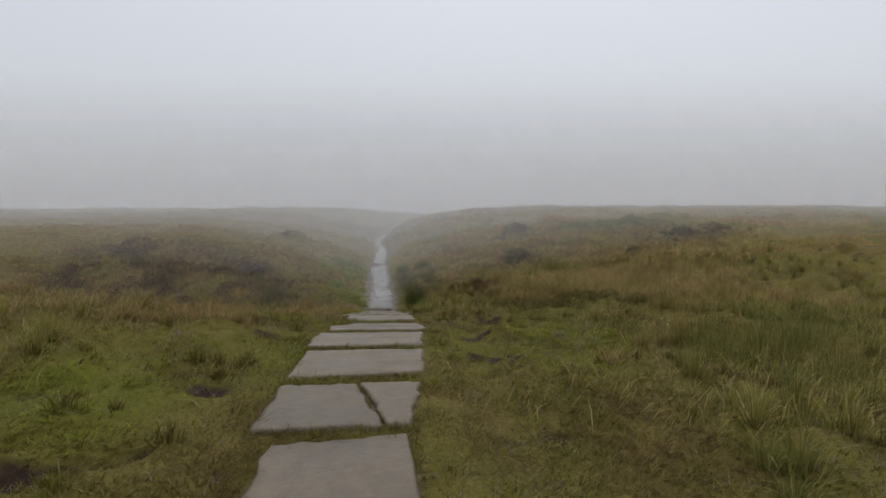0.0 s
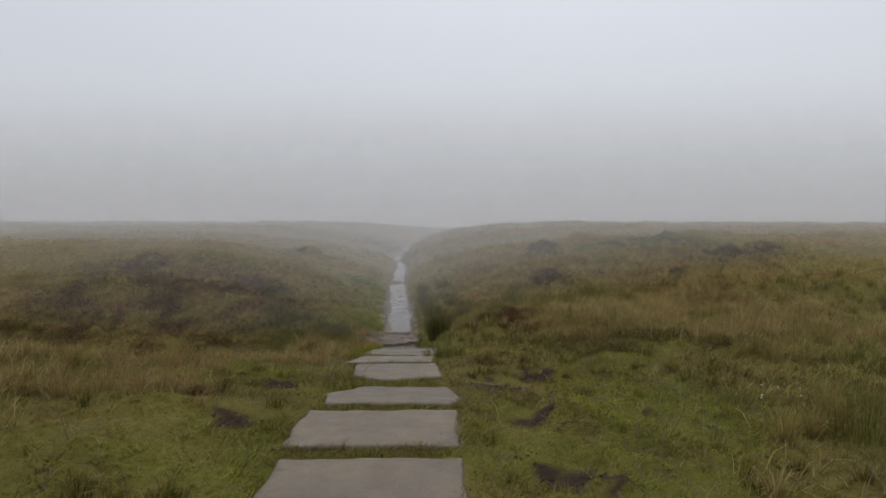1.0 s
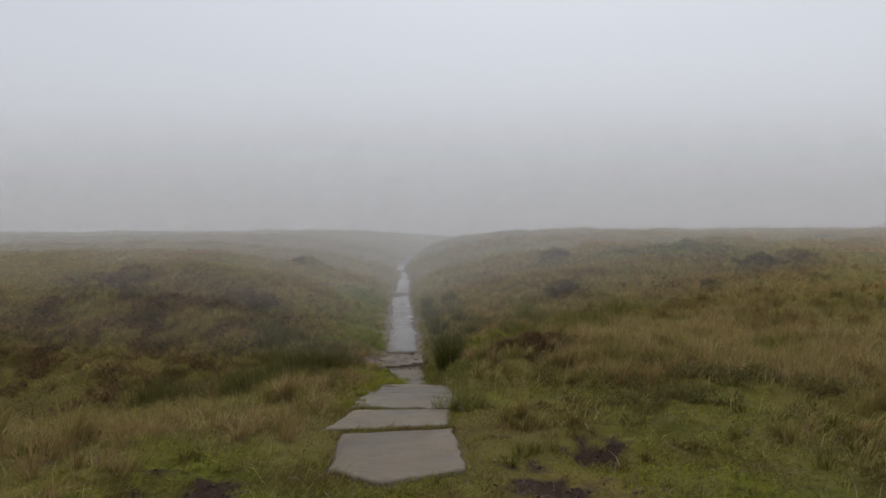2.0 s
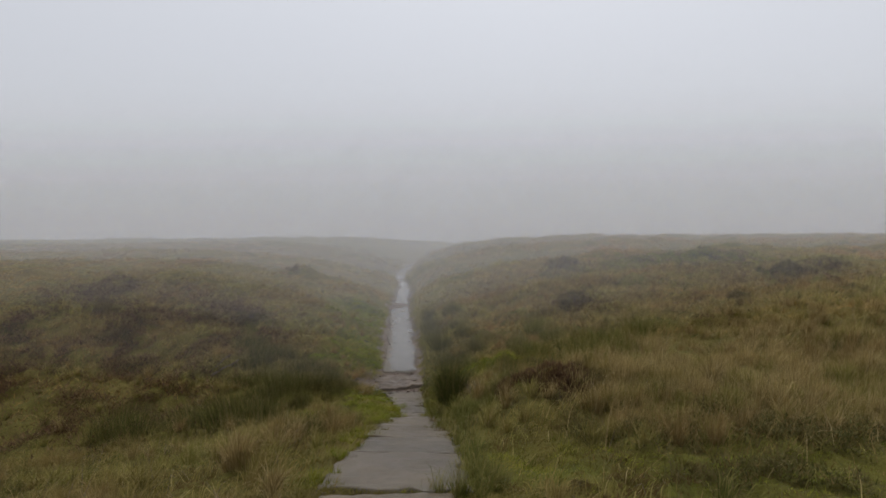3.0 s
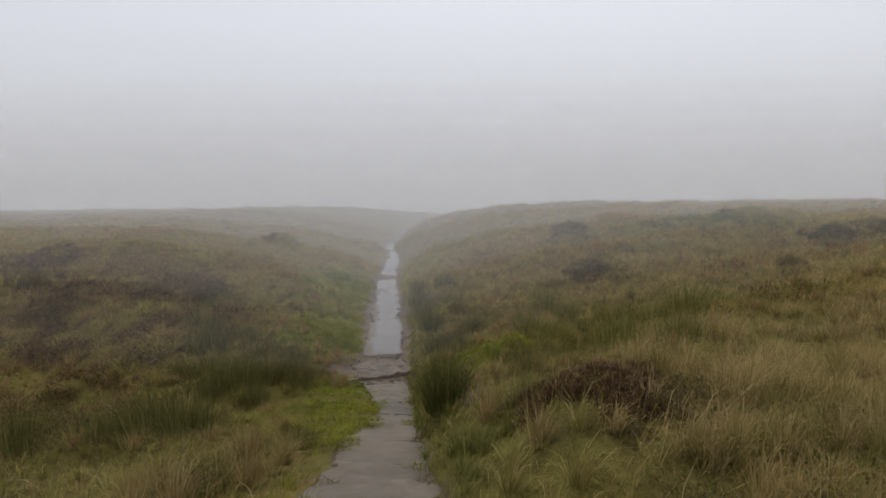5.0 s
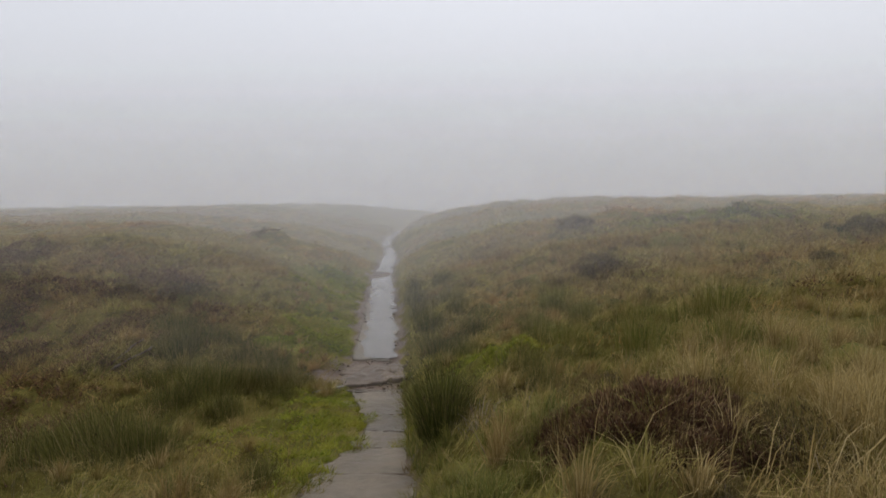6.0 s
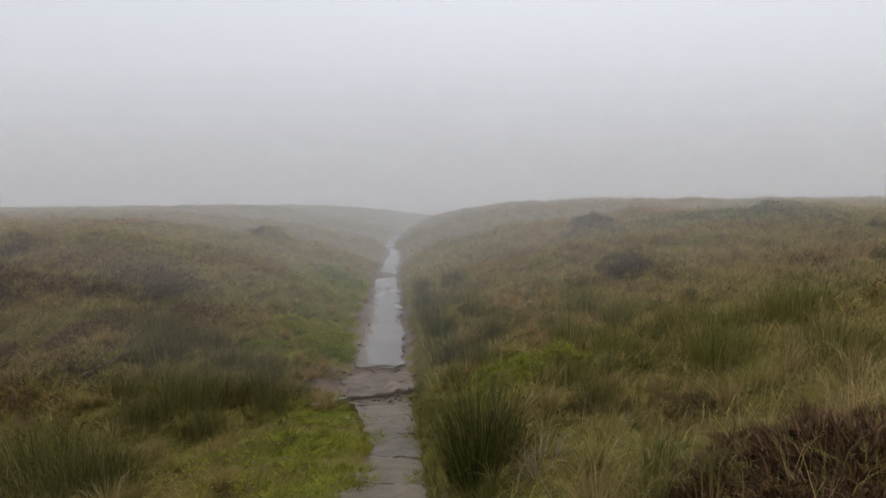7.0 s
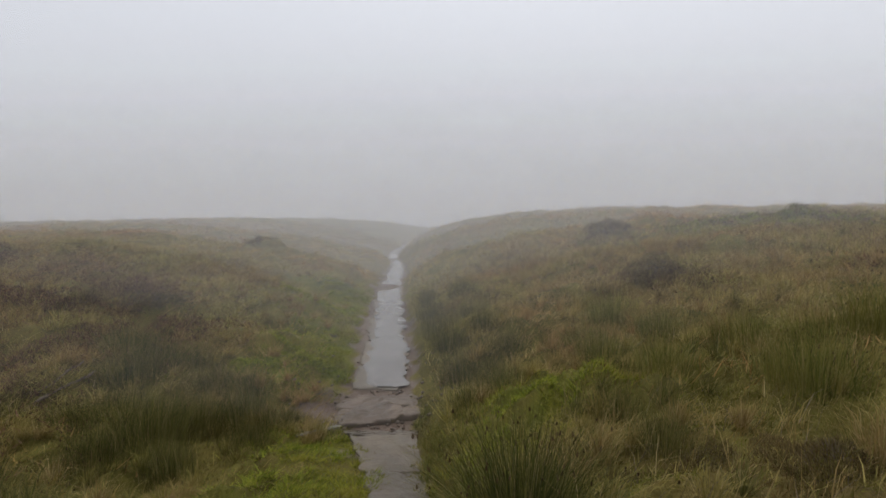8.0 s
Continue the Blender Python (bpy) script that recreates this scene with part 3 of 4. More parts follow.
def grow(name, n, area, chance, tall, wide, lean, mat, label, wind=0.0, bent=True):
    root = scatter(rng, n, *area, chance)
    k = len(root)
    t = rng.uniform(*tall, k) * (0.75 + 0.4 * ripple(root[:, 0], root[:, 1], 1.2, 51) + 0.35 * ripple(root[:, 0], root[:, 1], 0.3, 52))
    aim = rng.uniform(0, 6.283, k)
    aim = np.where(rng.uniform(0, 1, k) < wind, rng.normal(0.3, 0.6, k), aim)
    ob = blades(name, root, np.clip(t, 0.02, None), rng.uniform(*wide, k), rng.uniform(*lean, k), rng, mat, aim, 0.5, bent)
    return tagged(ob, label, "grass", kind="stuff")


def wedge(chance):
    """Keeps to the widening stretch of moor that can be seen from the path."""
    return lambda x, y: chance(x, y) * (np.abs(x + 1.5) < 3 + 0.82 * y)


grow("turf", 560000, (-7, 7.5, 0.6, 10), wedge(turf_chance), (0.02, 0.085), (0.006, 0.011), (0.5, 2.0), TURF, "short wet green and straw-flecked turf", 0.3, False)
grow("turf", 330000, (-10, 8, 10, 24), turf_chance, (0.05, 0.14), (0.007, 0.014), (0.5, 1.8), TURF, "rough olive turf in the hollow", 0.3, False)
grow("lush_grass", 300000, (-5, 4, 0.8, 11), green_chance, (0.02, 0.07), (0.005, 0.010), (0.5, 2.0), LUSH, "bright green short grass beside the flags", 0.2, False)
grow("lush_grass", 440000, (-8, 2, 14, 34), green_chance, (0.05, 0.15), (0.012, 0.022), (0.5, 1.8), LUSH, "bright green grass along the hollow", 0.2, False)
grow("moor_grass", 190000, (-14, 14, 3, 20.5), wedge(moor_chance), (0.10, 0.30), (0.004, 0.010), (0.4, 1.6), TUSSOCK, "tussocky olive and brown moor grass", 0.6)
grow("moor_grass", 290000, (-22, 20, 20.2, 32), wedge(moor_chance), (0.12, 0.38), (0.012, 0.026), (0.4, 1.6), OLIVE, "tussocky olive and brown moor grass", 0.6, False)
grow("russet_grass", 240000, (-28, 28, 18, 42), wedge(russet_chance), (0.12, 0.34), (0.015, 0.03), (0.4, 1.6), RUSSET, "reddish-brown moor grass on the far slopes", 0.6, False)
grow("moor_grass", 380000, (-50, 50, 31, 62), wedge(moor_chance), (0.12, 0.36), (0.02, 0.045), (0.4, 1.4), RUSSET, "distant rough moor grass in mist", 0.6, False)
grow("straw_grass", 90000, (-12, 13, 9.6, 20.5), wedge(tan_chance), (0.2, 0.56), (0.003, 0.008), (0.25, 1.4), STRAW, "long straw-coloured dry grass in tufts", 0.6)
grow("straw_grass", 60000, (-9, 10, 3, 9.6), wedge(tan_chance), (0.08, 0.26), (0.003, 0.008), (0.25, 1.4), STRAW, "short dry straw-coloured grass on the brow", 0.6)
grow("straw_grass", 140000, (-20, 20, 20.2, 42), wedge(tan_chance), (0.16, 0.42), (0.012, 0.024), (0.25, 1.4), STRAW, "long straw-coloured dry grass in tufts", 0.6, False)


def tussocks(name, n, area, chance, per, tall, wide, mat, label, bent=True, sway=0.55):
    """Clumps of long arching blades that spring from a tight foot."""
    foot = scatter(rng, n, *area, chance)
    k = len(foot)
    size = rng.uniform(0.65, 1.15, k)
    a = rng.uniform(0, 6.283, (k, per))
    r0 = np.abs(rng.normal(0, 0.05, (k, per))) * size[:, None]
    root = foot[:, None] + np.stack([r0 * np.cos(a), r0 * np.sin(a), 0 * a], 2)
    t = rng.uniform(*tall, (k, per)) * size[:, None]
    lean = np.abs(rng.normal(sway, 0.35, (k, per)))
    lean, aim = lean.ravel(), (a + rng.normal(0, 0.4, (k, per))).ravel()
    aim = np.where(rng.uniform(0, 1, aim.size) < 0.3, rng.normal(0.3, 0.5, aim.size), aim)
    ob = blades(name, root.reshape(-1, 3), t.ravel(), rng.uniform(*wide, k * per), lean, rng, mat, aim, 0.75, bent)
    return tagged(ob, label, "grass", kind="stuff")


def tuft_chance(x, y):
    return open_turf(x, y) * ramp(off_path(x, y), 0.25, 0.7) * (1 - 0.9 * spots(x, y, GREEN)) * np.where(y < 8.5, 0.5 * ramp(off_path(x, y), 1.2, 2.8), 1.0)


tussocks("straw_tussocks", 1200, (-11, 12, 9.4, 20.5), wedge(lambda x, y: tuft_chance(x, y) * (0.1 + 0.9 * spots(x, y, TAN))), 130, (0.2, 0.55), (0.004, 0.008), STRAW, "arching tussocks of straw-coloured grass")
tussocks("straw_tussocks", 360, (-9, 9, 4.5, 9.4), wedge(lambda x, y: tuft_chance(x, y) * (0.1 + 0.9 * spots(x, y, TAN))), 70, (0.1, 0.28), (0.004, 0.008), STRAW, "low tussocks of straw-coloured grass")
tussocks("olive_tussocks", 1500, (-11, 12, 3, 20.5), wedge(lambda x, y: 0.7 * tuft_chance(x, y)), 110, (0.15, 0.40), (0.004, 0.009), TUSSOCK, "arching tussocks of olive moor grass")
tussocks("olive_tussocks", 2500, (-20, 18, 20.2, 34), wedge(lambda x, y: tuft_chance(x, y) * 0.9), 46, (0.2, 0.5), (0.012, 0.024), OLIVE, "tussocks of olive moor grass on the slopes", False)
tussocks("straw_tussocks", 1600, (-20, 18, 20.2, 34), wedge(lambda x, y: tuft_chance(x, y) * (0.15 + 0.85 * spots(x, y, TAN))), 46, (0.2, 0.5), (0.012, 0.022), STRAW, "tussocks of straw-coloured grass on the slopes", False)

tussocks("dark_tussocks", 520, (0.9, 8, 1.4, 9.5), wedge(lambda x, y: tuft_chance(x, y) * ramp(ripple(x, y, 2.0, 103), -0.2, 0.3)), 90, (0.12, 0.34), (0.004, 0.009), RUSH_PALE, "dark green tussocks beside the turf")
tussocks("dark_tussocks", 650, (-16, 14, 9.5, 32), wedge(lambda x, y: tuft_chance(x, y) * ramp(ripple(x, y, 3.0, 101), -0.1, 0.5)), 80, (0.2, 0.5), (0.006, 0.012), RUSH_MID, "dark green tussocks of sedge and rush", False)
grow("lush_grass", 60000, (6, 17, 31, 37), lambda x, y: green_chance(x, y), (0.1, 0.25), (0.03, 0.05), (0.4, 1.4), LUSH, "green grass on the far hummock", 0.3, False)

tussocks("straw_tussocks", 420, (-0.1, 2.4, 12.4, 14.8), lambda x, y: 0.7 * spots(x, y, [(0.9, 13.6, 0.9)]), 6, (0.3, 0.7), (0.002, 0.0035), STRAW, "thin straw stems growing through the heather", True, 0.25)

def bank(x, y):
    """The straw bank beyond the brow, clear of the heather bush."""
    return open_turf(x, y) * ramp(x, 0.85, 1.35) * (1 - 0.9 * spots(x, y, [(0.85, 13.2, 0.75)]))


tussocks("straw_tussocks", 560, (0.5, 8, 11.2, 14.2), lambda x, y: bank(x, y) * ramp(ripple(x, y, 0.8, 121), -0.5, 0.4), 85, (0.26, 0.6), (0.003, 0.006), GOLD, "tall arching straw-coloured grass on the bank")
tussocks("olive_tussocks", 460, (0.2, 8, 10.8, 14.2), lambda x, y: bank(x, y) * ramp(-ripple(x, y, 0.8, 121), -0.5, 0.3), 80, (0.2, 0.46), (0.004, 0.008), TUSSOCK, "olive tussocks among the straw on the bank")
tussocks("olive_tussocks", 70, (-0.6, 0.7, 11.8, 14.2), lambda x, y: spots(x, y, [(-0.15, 12.9, 0.45), (0.0, 13.7, 0.4)]), 90, (0.16, 0.38), (0.003, 0.006), RUSH_PALE, "olive tussock between rush and heather")
tussocks("olive_tussocks", 900, (-6, 6, 1.2, 9.2), wedge(lambda x, y: open_turf(x, y) * ramp(off_path(x, y), 0.15, 0.6) * ramp(ripple(x, y, 1.3, 131), 0.0, 0.45)), 60, (0.05, 0.16), (0.004, 0.008), TURF, "low green tufts in the turf")
tussocks("straw_tussocks", 500, (-8, -1.6, 5.2, 9.2), wedge(lambda x, y: open_turf(x, y) * ramp(-x, 1.6, 2.6) * (0.1 + 0.9 * spots(x, y, TAN)) * ramp(ripple(x, y, 0.9, 133), -0.4, 0.3)), 60, (0.1, 0.25), (0.003, 0.006), STRAW, "tufts of dry straw grass along the brow")

def verge(x, y):
    side = off_path(x, y)
    return (side > -0.03) * (side < 0.3) * (0.15 + 0.85 * ramp(ripple(x, y, 0.6, 141), -0.2, 0.4))


tussocks("verge_tufts", 900, (-3.4, 0.4, 9.4, 20.8), lambda x, y: verge(x, y) * (x < along(CENTRE, y)), 40, (0.06, 0.17), (0.003, 0.007), LUSH, "short green tufts hanging over the flags")
tussocks("verge_tufts", 1500, (-2.6, 0.8, 9.4, 21.5), lambda x, y: verge(x, y) * (x > along(CENTRE, y)), 55, (0.1, 0.3), (0.003, 0.007), RUSH_PALE, "olive grass tufts hanging over the flags")
tussocks("verge_tufts", 500, (-2, 0.6, 1.2, 9.4), lambda x, y: verge(x, y), 26, (0.03, 0.08), (0.003, 0.006), TURF, "short turf creeping over the edge of the flags")

# ---------- heather, rushes ----------
def heather_stuff(n, area, label):
    root = scatter(rng, n, *area, lambda x, y: np.clip(spots(x, y, DARK) * 1.3, 0, 1) * ramp(off_path(x, y), 0.8, 1.6) * (0.12 + 0.88 * ramp(clumped(x, y, 1.9, 60), 0.1, 0.95)))
    k = len(root)
    root[:, 2] += rng.uniform(0, 0.25, k)
    ob = blades("heather", root, rng.uniform(0.05, 0.14, k), rng.uniform(0.015, 0.035, k), rng.uniform(0.4, 1.8, k), rng, HEATH, None, 0.5, False)
    tagged(ob, label, "heather", kind="stuff")


heather_stuff(260000, (-22, -6, 14, 30), "low dark brown heather covering the slope")
heather_stuff(110000, (2, 16, 19, 37), "scattered low brown heather on the hummocks")
root = scatter(rng, 60000, 0.6, 5.5, 8.9, 11.8, lambda x, y: spots(x, y, [(1.0, 11.35, 0.35), (1.6, 11.15, 0.4), (2.3, 10.9, 0.4), (3.0, 10.7, 0.4), (1.9, 9.9, 0.5), (2.9, 9.7, 0.6), (3.9, 10.2, 0.7), (2.4, 10.8, 0.5)]) * ramp(ripple(x, y, 0.7, 111), -0.4, 0.4))
root[:, 2] += rng.uniform(0, 0.16, len(root))
tagged(blades("bilberry", root, rng.uniform(0.03, 0.1, len(root)), rng.uniform(0.008, 0.016, len(root)), rng.uniform(0.3, 1.6, len(root)), rng, DARK_LEAF, None, 0.5, False), "low dark green and brown bilberry on the bank", "shrub", kind="stuff")


def rush_clump(seed, n, tall, spread, mat, label, thin=0.008, splay=0.4, wind=0.0):
    r = np.random.RandomState(seed)
    clump = tagged(new("rush_clump"), label, "rush", "rush clumps")
    a, q = r.uniform(0, 6.283, n), spread * r.uniform(0, 1, n) ** 0.6
    q = np.where(r.uniform(0, 1, n) < 0.12, q * 1.5, q)
    root = np.stack([q * np.cos(a), q * np.sin(a), np.full(n, -0.08)], 1)
    aim = np.where(r.uniform(0, 1, n) < wind, r.normal(0.2, 0.7, n), a + r.normal(0, 0.5, n))
    t, lean = tall * r.uniform(0.5, 1.1, n) * (1 - 0.25 * q / spread), splay * (0.2 + 0.8 * q / spread) * r.uniform(0.3, 1.4, n)
    stems = blades("foliage", root, t, r.uniform(0.7, 1.25, n) * thin, lean, r, mat, aim, 0.5)
    stems.parent = clump
    tagged(stems, kind="stuff")
    pick = np.where(r.uniform(0, 1, n) < 0.12)[0]
    head = root[pick] + np.stack([np.cos(aim[pick]) * t[pick] * lean[pick] * 0.62, np.sin(aim[pick]) * t[pick] * lean[pick] * 0.62, t[pick] * 0.78], 1)
    seeds = blades("inflorescence", head, np.full(len(pick), 0.03), np.full(len(pick), 0.013), r.uniform(0, 0.8, len(pick)), r, SEED)
    seeds.parent = clump
    tagged(seeds, "small brown seed heads", kind="stuff")
    return clump


def place(x, y, scale, turn):
    m = Matrix.LocRotScale((x, y, float(land(x, y)) - 0.01), Euler((0, 0, turn)), Vector((scale,) * 3))
    return m


rng = np.random.RandomState(23)
RUSHES = [(-0.8, 15.15, 1.02), (-0.3, 20.6, 0.7), (-0.95, 20.4, 0.8), (-0.5, 21.3, 0.9), (-1.2, 22.3, 0.85), (-0.3, 22.9, 0.9), (-1.5, 23.8, 0.85), (-0.6, 24.4, 0.9), (-1.8, 25.4, 0.85), (-0.9, 26.1, 0.9),
          (0.9, 19.3, 0.7), (1.4, 18.7, 0.75), (2.1, 23.4, 0.9), (1.2, 22.5, 0.8), (3.0, 19.9, 0.85), (4.3, 18.9, 1.0), (3.7, 20.7, 0.75), (5.3, 19.7, 0.85), (2.2, 21.0, 0.7), (3.7, 19.2, 0.9),
          (-5.3, 16.6, 1.0), (-6.1, 16.9, 1.35), (-5.6, 16.7, 1.1), (-7.4, 16.9, 1.1), (-9.3, 17.3, 1.5), (-6.8, 17.6, 1.0), (-8.4, 16.4, 1.1), (-5.5, 20.3, 1.0), (-6.2, 20.7, 1.05), (-6.9, 20.4, 1.0), (-5.9, 19.6, 0.95),
          (-4.9, 20.6, 0.8), (-4.5, 19.9, 0.6), (-5.2, 19.0, 0.7), (-6.6, 19.4, 0.8), (-7.6, 20.2, 0.85), (-5.2, 21.6, 0.8), (-6.1, 22.0, 0.85), (-7.8, 22.6, 1.05), (-7.0, 22.9, 1.0), (-8.5, 22.9, 1.0), (2.8, 5.0, 0.6), (3.5, 5.3, 0.7), (4.1, 5.7, 0.72), (3.1, 5.9, 0.6), (4.8, 6.4, 0.66), (-2.9, 12.6, 0.55), (-6.4, 19.2, 0.9), (-4.4, 20.4, 0.8), (-7.8, 21.9, 1.0), (1.2, 20.9, 0.8), (0.5, 17.7, 0.6), (0.55, 16.7, 0.55), (2.7, 18.2, 0.9), (2.2, 17.2, 0.9), (3.0, 16.4, 0.75),  (3.8, 6.8, 0.5), (6.0, 8.0, 0.6), (3.4, 4.3, 0.4), (4.0, 4.8, 0.5), (2.5, 6.6, 0.35),
          (-2.1, 27.4, 1.0), (-2.3, 29.2, 1.0), (-1.2, 28.3, 0.9), (-2.9, 13.6, 0.5), (-2.7, 14.6, 0.45)]
models = [rush_clump(100, 1500, 1.08, 0.27, RUSH, "dense clump of upright dark green soft rush", 0.0048, 0.72), rush_clump(101, 560, 0.9, 0.52, RUSH_PALE, "loose clump of yellowing soft rush", 0.007, 0.55, 0.3),
          rush_clump(102, 640, 0.98, 0.48, RUSH_MID, "dark green soft rush among moor grass", 0.007, 0.6, 0.45)]
for k, (x, y, s) in enumerate(RUSHES):
    m = place(x, y, s * rng.uniform(0.9, 1.1), rng.uniform(0, 6.28))
    if k < 3:
        models[k].matrix_basis = m
    else:
        kind = models[1] if x > 1 or x < -9.6 else models[2]
        copy_thing(kind, m @ Matrix.Diagonal((*([1 / kind.scale[0]] * 3), 1)))


def heather_bush(seed, wide, tall, n, mat, x0, y0, size):
    r = np.random.RandomState(seed)
    bush = tagged(new("heather_bush"), "woody brown heather bush with russet sprigs", "heather", "heather bushes")
    a, q, f = r.uniform(0, 6.283, n), np.sqrt(r.uniform(0, 1, n)), r.uniform(0.25, 1.0, n) ** 0.5

    def settle(p):
        return (land(x0 + size * p[:, 0], y0 + size * p[:, 1]) - land(x0, y0)) / size

    rim = wide * (1 + 0.18 * np.sin(3 * a + seed) + 0.1 * np.sin(7 * a) + 0.06 * np.sin(17 * a + 1))
    lumpy = 1 + 0.3 * ripple(q * rim * np.cos(a), q * rim * np.sin(a), wide * 0.55, seed) + 0.2 * ripple(q * rim * np.cos(a), q * rim * np.sin(a), wide * 0.2, seed + 9)
    root = np.stack([q * rim * np.cos(a), q * rim * np.sin(a), tall * np.sqrt(np.clip(1 - 0.92 * q * q, 0, 1)) * f * lumpy - 0.05], 1)
    root[:, 2] += settle(root)
    leaf = blades("foliage", root, r.uniform(0.03, 0.09, n), r.uniform(0.006, 0.014, n), r.uniform(0.2, 1.2, n), r, mat, a + r.normal(0, 0.9, n))
    leaf.parent = bush
    k = n // 18
    a, q = r.uniform(0, 6.283, k), r.uniform(0.1, 0.95, k)
    foot = np.stack([0.5 * wide * q * np.cos(a), 0.5 * wide * q * np.sin(a), np.full(k, -0.05)], 1)
    foot[:, 2] += settle(foot)
    wood = blades("brushwood", foot, tall * np.sqrt(1 - 0.75 * q * q) * r.uniform(0.8, 1.2, k), r.uniform(0.004, 0.008, k), 0.9 * q * r.uniform(0.6, 1.2, k), r, TWIG, a)
    wood.parent = bush
    tagged(wood, "thin woody brown twigs", kind="stuff")
    return bush


HEATHERS = [(0.8, 13.4, 0.98),  (5.0, 34.0, 1.1), (3.9, 25.8, 0.9), (2.2, 14.3, 0.45), (13.4, 27.3, 1.3), (0.9, 20.6, 0.4), (7.3, 21.6, 0.6), (9.0, 22.6, 0.7), (-9.6, 25.6, 0.7), (-11.5, 25.2, 0.9),
            (-13.3, 23.2, 0.9), (-15.5, 24.5, 1.0), (-12.0, 38.0, 1.2), (14.8, 27.6, 1.1), (2.6, 26.2, 0.6), (0.2, 16.2, 0.35), (1.06, 3.75, 0.27), (0.8, 12.3, 0.3), (0.5, 9.6, 0.2), (1.6, 12.75, 0.6), (2.1, 12.5, 0.5), (0.7, 16.4, 0.5), (1.2, 15.6, 0.5), (1.8, 15.2, 0.5)]
shrubs = [heather_bush(300 + k, 0.78 if k == 0 else 0.9, 0.27 if k == 0 else 0.34, 30000 if k == 0 else 7000, HEATH if k == 0 else SCRUB, *HEATHERS[k]) for k in range(3)]
for k, (x, y, s) in enumerate(HEATHERS):
    m = place(x, y, s, rng.uniform(0, 6.28) if k > 2 else 0.0)
    if k < 3:
        shrubs[k].matrix_basis = m
    else:
        copy_thing(shrubs[1 + k % 2], m @ Matrix.Diagonal((*([1 / shrubs[1 + k % 2].scale[0]] * 3), 1)))

# ---------- the wet line through the hollow ----------


def strip_sheet(name, y0, y1, x_mid, half, z_over, mat, seed, step=0.12):
    ys = np.arange(y0, y1, step)
    rows = []
    wob = ripple(ys, ys * 0, 0.9, seed), ripple(ys, ys * 0 + 7, 0.7, seed + 1)
    end = np.minimum(ramp(ys, y0 - 0.2, y0 + 0.25), 1 - ramp(ys, y1 - 0.6, y1 + 0.1))
    c = along(CENTRE, ys) + x_mid
    for f in np.linspace(-1, 1, 9):
        hw = half * end * (1 + 0.3 * (wob[0] if f < 0 else wob[1]))
        rows.append(np.stack([c + f * hw, ys, along(PROFILE, ys) + z_over - 0.02 * (abs(f) > 0.9)], 1))
    n, v = len(ys), np.stack(rows, 1).reshape(-1, 3)
    i = (np.arange(n - 1)[:, None] * 9 + np.arange(8)[None]).reshape(-1, 1)
    return bulk(name, v, i + np.array([[0, 1, 10, 9]]), np.zeros((0, 3), np.int32), mat, True)


for y0, y1, xm, hw in ((22.9, 32.2, 0.1, 0.5), (31.7, 37.6, 0.0, 0.45), (37.2, 43.0, 0.02, 0.4), (43.0, 46.8, 0.04, 0.28), (48.2, 51.5, 0.0, 0.24), (57.0, 61.0, 0.0, 0.3)):
    tagged(strip_sheet("puddle", y0, y1, xm, hw, 0.036, WATER, int(y0)), "shallow rain puddle reflecting the pale sky", "puddle", "puddles", "structure")


def step_stone(corners, z, thick, seed, label):
    """A broken, water-worn stone: wandering rim, rough lip, ledges and pits on top."""
    n, c = 12, [Vector((*p, 0)) for p in corners]
    rim = np.array([c[k].lerp(c[(k + 1) % 4], j / n).xy for k in range(4) for j in range(n)])
    mid = rim.mean(0)
    way = mid - rim
    rim = rim + way * (0.12 * ripple(rim[:, 0], rim[:, 1], 0.5, seed) + 0.07 * ripple(rim[:, 0], rim[:, 1], 0.16, seed + 1))[:, None]
    way = mid - rim
    m, verts = len(rim), []
    for share, drop in ((0.0, thick), (0.0, 0.06), (0.0, 0.035), (0.03, 0.01), (0.07, 0.0), (0.2, 0.0), (0.35, 0.0), (0.5, 0.0), (0.7, 0.0)):
        q = rim + way * share
        lift = 2.2 * riven(q[:, 0], q[:, 1]) + 0.022 * ripple(q[:, 0], q[:, 1], 0.3, seed + 2) + 0.010 * ripple(q[:, 0], q[:, 1], 0.1, seed + 3)
        verts += list(np.column_stack([q, z - drop + lift * (drop < 0.05)]))
    verts.append((*mid, z))
    last = len(verts) // m - 1
    faces = [(a * m + k, a * m + (k + 1) % m, (a + 1) * m + (k + 1) % m, (a + 1) * m + k) for a in range(last) for k in range(m)] + [(last * m + k, last * m + (k + 1) % m, (last + 1) * m) for k in range(m)]
    return tagged(solid("step_stone", verts, faces, COBBLE), label, "stone", "step stones")


step_stone(((-3.4, 21.1), (-2.5, 21.36), (-2.42, 22.2), (-3.3, 22.05)), -3.1, 0.25, 71, "worn brown step stone with a broken lip")
step_stone(((-2.62, 21.38), (-1.98, 21.62), (-2.02, 22.45), (-2.6, 22.4)), -3.11, 0.25, 74, "small broken brown stone beside the step")
step_stone(((-3.55, 21.85), (-2.1, 22.1), (-2.15, 23.15), (-3.6, 22.95)), -3.085, 0.25, 72, "broad brown stone beneath the puddle edge")
step_stone(((-3.95, 21.4), (-3.35, 21.3), (-3.35, 21.9), (-3.9, 22.0)), -3.14, 0.2, 73, "sunken brown stone beside the step")


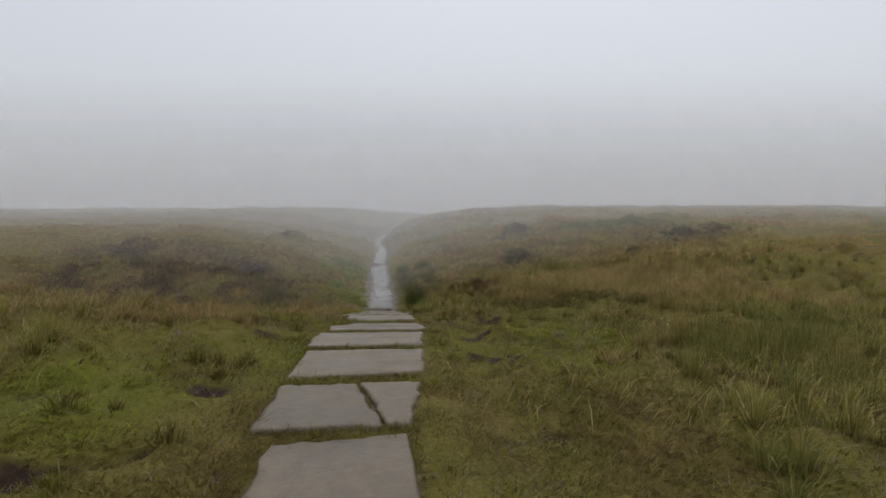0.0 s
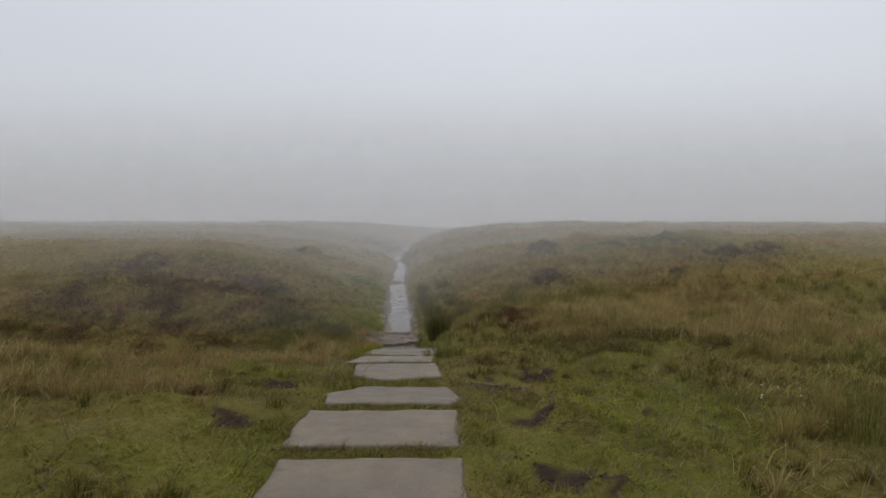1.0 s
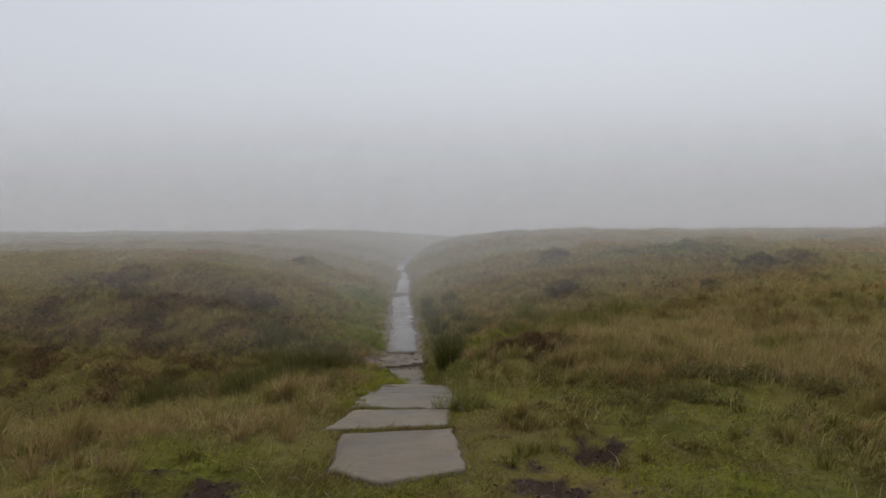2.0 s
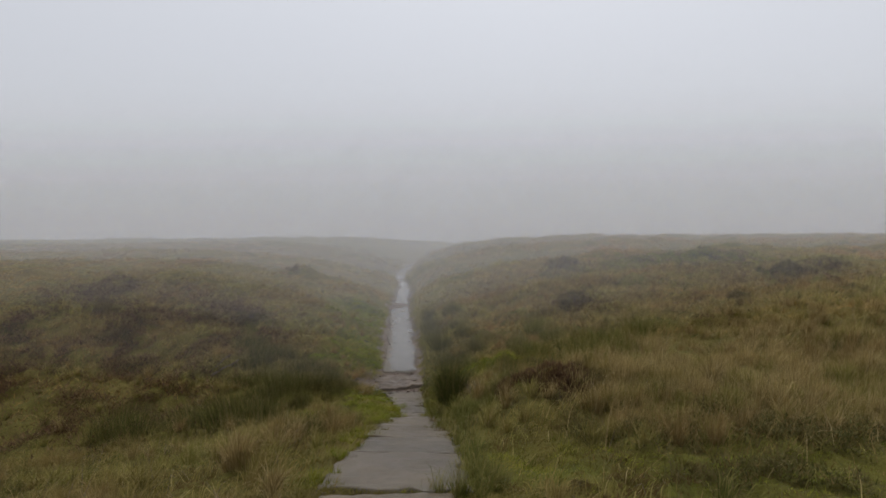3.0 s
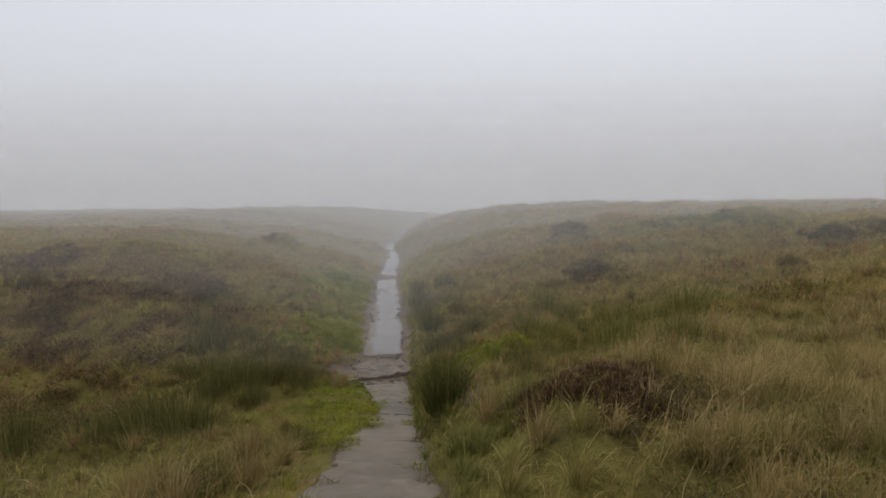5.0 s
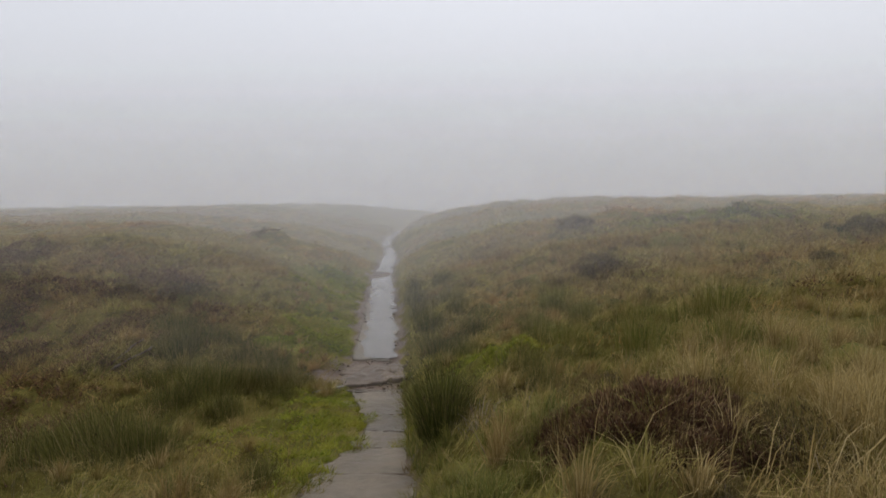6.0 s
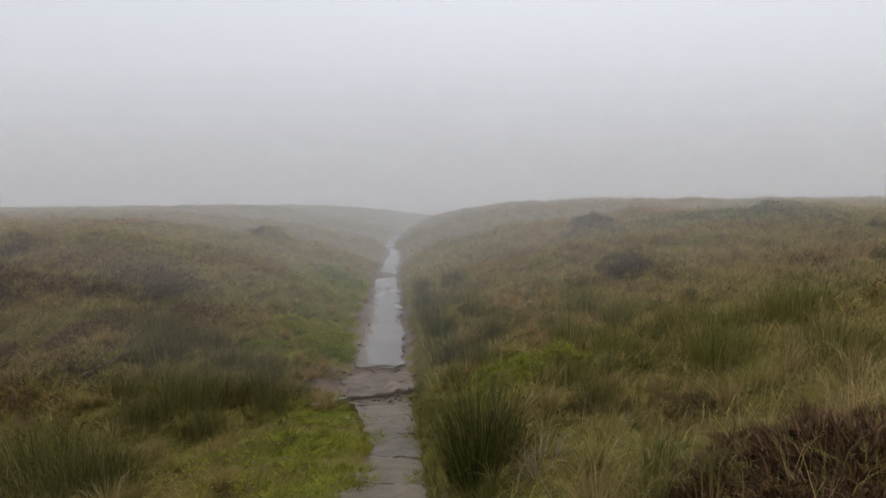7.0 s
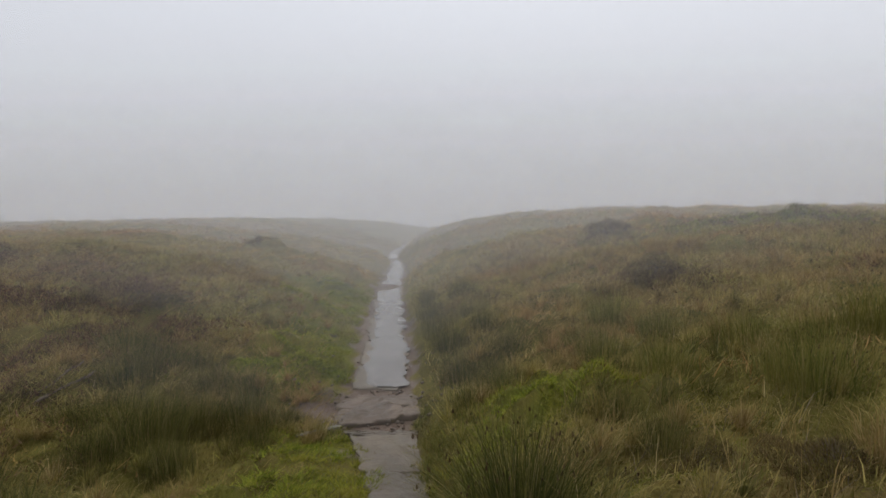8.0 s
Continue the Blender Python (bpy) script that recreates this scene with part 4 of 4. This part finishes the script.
def beam(name, a, b, thick, mat, label, category, seed, crook=0.15):
    """A weathered length of wood or stone lying between two points, roughly squared and uneven."""
    r = np.random.RandomState(seed)
    a, b = Vector(a), Vector(b)
    way = (b - a).normalized()
    side = way.cross(Vector((0, 0, 1))).normalized()
    up = side.cross(way)
    verts, n = [], 9
    for j in range(n):
        p = a.lerp(b, j / (n - 1))
        p = p + (side * r.normal(0, 0.9) + up * r.normal(0, 0.35)) * thick * crook
        s = thick * r.uniform(0.85, 1.15) * (0.6 if j in (0, n - 1) else 1)
        for k in range(8):
            q = 6.283 * (k + 0.5) / 8
            verts.append(p + (side * math.cos(q) * 1.3 + up * math.sin(q) * 0.8) * s * r.uniform(0.9, 1.1))
    faces = [(j * 8 + k, j * 8 + (k + 1) % 8, (j + 1) * 8 + (k + 1) % 8, (j + 1) * 8 + k) for j in range(n - 1) for k in range(8)]
    faces += [tuple(range(7, -1, -1)), tuple((n - 1) * 8 + k for k in range(8))]
    return tagged(solid(name, verts, faces, mat), label, category)


def on_land(x, y, up):
    return (x, y, float(land(x, y)) + up)


beam("edging_stone", on_land(-3.95, 20.5, 0.02), on_land(-3.34, 21.08, 0.03), 0.04, PALE_STONE, "pale narrow edging stone lying by the path", "stone", 81)
beam("dead_branch", on_land(-8.95, 21.0, 0.05), on_land(-8.25, 21.6, 0.2), 0.035, TWIG, "bleached dead branch lying in the rushes", "branch", 82, 1.0)
beam("dead_branch", on_land(-9.0, 21.15, 0.1), on_land(-8.6, 21.75, 0.08), 0.022, TWIG, "thin broken brown branch lying in the rushes", "branch", 83, 1.2)

# loose stones and grit round the step
rng = np.random.RandomState(37)


def pebble_mesh(seed):
    bm = bmesh.new()
    bmesh.ops.create_icosphere(bm, subdivisions=1, radius=1.0)
    for v in bm.verts:
        v.co *= 1 + 0.3 * noise.noise(v.co * 1.3 + Vector((seed * 7.1, 0, 0)))
        v.co.z *= 0.55
    me = bpy.data.meshes.new("pebble")
    bm.to_mesh(me)
    bm.free()
    me.materials.append(COBBLE)
    me.polygons.foreach_set("use_smooth", [True] * len(me.polygons))
    return me


pebbles = [pebble_mesh(k) for k in range(4)]
for k in range(170):
    y = rng.uniform(20.8, 24.5) if k % 2 else rng.uniform(21.1, 22.9)
    x = float(along(CENTRE, y)) + rng.normal(0, 0.75)
    s = rng.uniform(0.015, 0.06)
    ob = tagged(new("pebble", pebbles[k % 4]), "small wet brown stone on the muddy path", "stone", "loose stones")
    ob.matrix_basis = Matrix.LocRotScale((x, y, float(land(x, y)) + 0.25 * s), Euler((0, 0, rng.uniform(0, 6.28))), Vector((s, s * rng.uniform(0.6, 1), s)))

# clods on the bare peat, dead stalks, cotton grass
root = scatter(rng, 60000, -3.2, 1.6, 2, 8.6, lambda x, y: 0.8 * peat_at(x, y) * ramp(ripple(x, y, 0.12, 77), 0.0, 0.6))
tagged(blades("peat_crumbs", root, rng.uniform(0.01, 0.035, len(root)), rng.uniform(0.015, 0.04, len(root)), rng.uniform(0.3, 1.2, len(root)), rng, PEATY), "dark crumbs of bare wet peat", "peat", kind="stuff")
root = scatter(rng, 5000, -7, 9, 3, 18, lambda x, y: ramp(off_path(x, y), 0.3, 1.0) * clumped(x, y, 1.5, 90) * 0.5)
tagged(blades("dead_stalks", root, rng.uniform(0.2, 0.5, len(root)), rng.uniform(0.003, 0.006, len(root)), rng.uniform(0.2, 1.4, len(root)), rng, TWIG), "thin bleached dead stalks among the grass", "grass", kind="stuff")
root = scatter(rng, 34000, -4, 4, 1.2, 9, lambda x, y: ramp(off_path(x, y), 0.02, 0.1) * clumped(x, y, 0.7, 95) * 0.7)
root[:, 2] += 0.03
tagged(blades("straw_litter", root, rng.uniform(0.02, 0.045, len(root)), rng.uniform(0.002, 0.0045, len(root)), rng.uniform(1.2, 3.0, len(root)), rng, TWIG, None, 0.1), "dead straw litter lying on the turf", "grass", kind="stuff")
root = scatter(rng, 11000, 0.0, 2.0, 1.3, 4.6, lambda x, y: ramp(off_path(x, y), 0.02, 0.1) * spots(x, y, [(0.6, 2.2, 0.6), (1.0, 3.0, 0.6), (0.7, 3.8, 0.5), (1.5, 2.2, 0.5)]) * ramp(ripple(x, y, 0.5, 151), -0.3, 0.4))
root[:, 2] += 0.03
tagged(blades("dead_litter", root, rng.uniform(0.02, 0.05, len(root)), rng.uniform(0.003, 0.006, len(root)), rng.uniform(0.8, 2.8, len(root)), rng, SCRUB, None, 0.1), "flattened brown dead stems on the turf", "grass", kind="stuff")
root = scatter(rng, 26, 2.1, 3.2, 6.4, 7.4, lambda x, y: 0.3 + 0 * x)
root[:, 2] += 0.12
tagged(blades("cotton_tufts", root, rng.uniform(0.01, 0.02, len(root)), rng.uniform(0.01, 0.018, len(root)), rng.uniform(0, 0.8, len(root)), rng, COTTON), "tiny white cotton grass tufts", "cotton grass", kind="stuff")
a = rng.uniform(0, 6.283, 90)
far_out = rng.uniform(0.02, 0.2, 90)
x, y = -0.42 + far_out * np.cos(a), 14.6 + far_out * np.sin(a)
root = np.stack([x, y, land(x, y)], 1)
tagged(blades("dead_stalks", root, rng.uniform(0.08, 0.26, 90), rng.uniform(0.003, 0.006, 90), rng.uniform(0.2, 1.2, 90), rng, PALE_STALK, a), "bleached grey dead stalks beside the rush", "grass", kind="stuff")
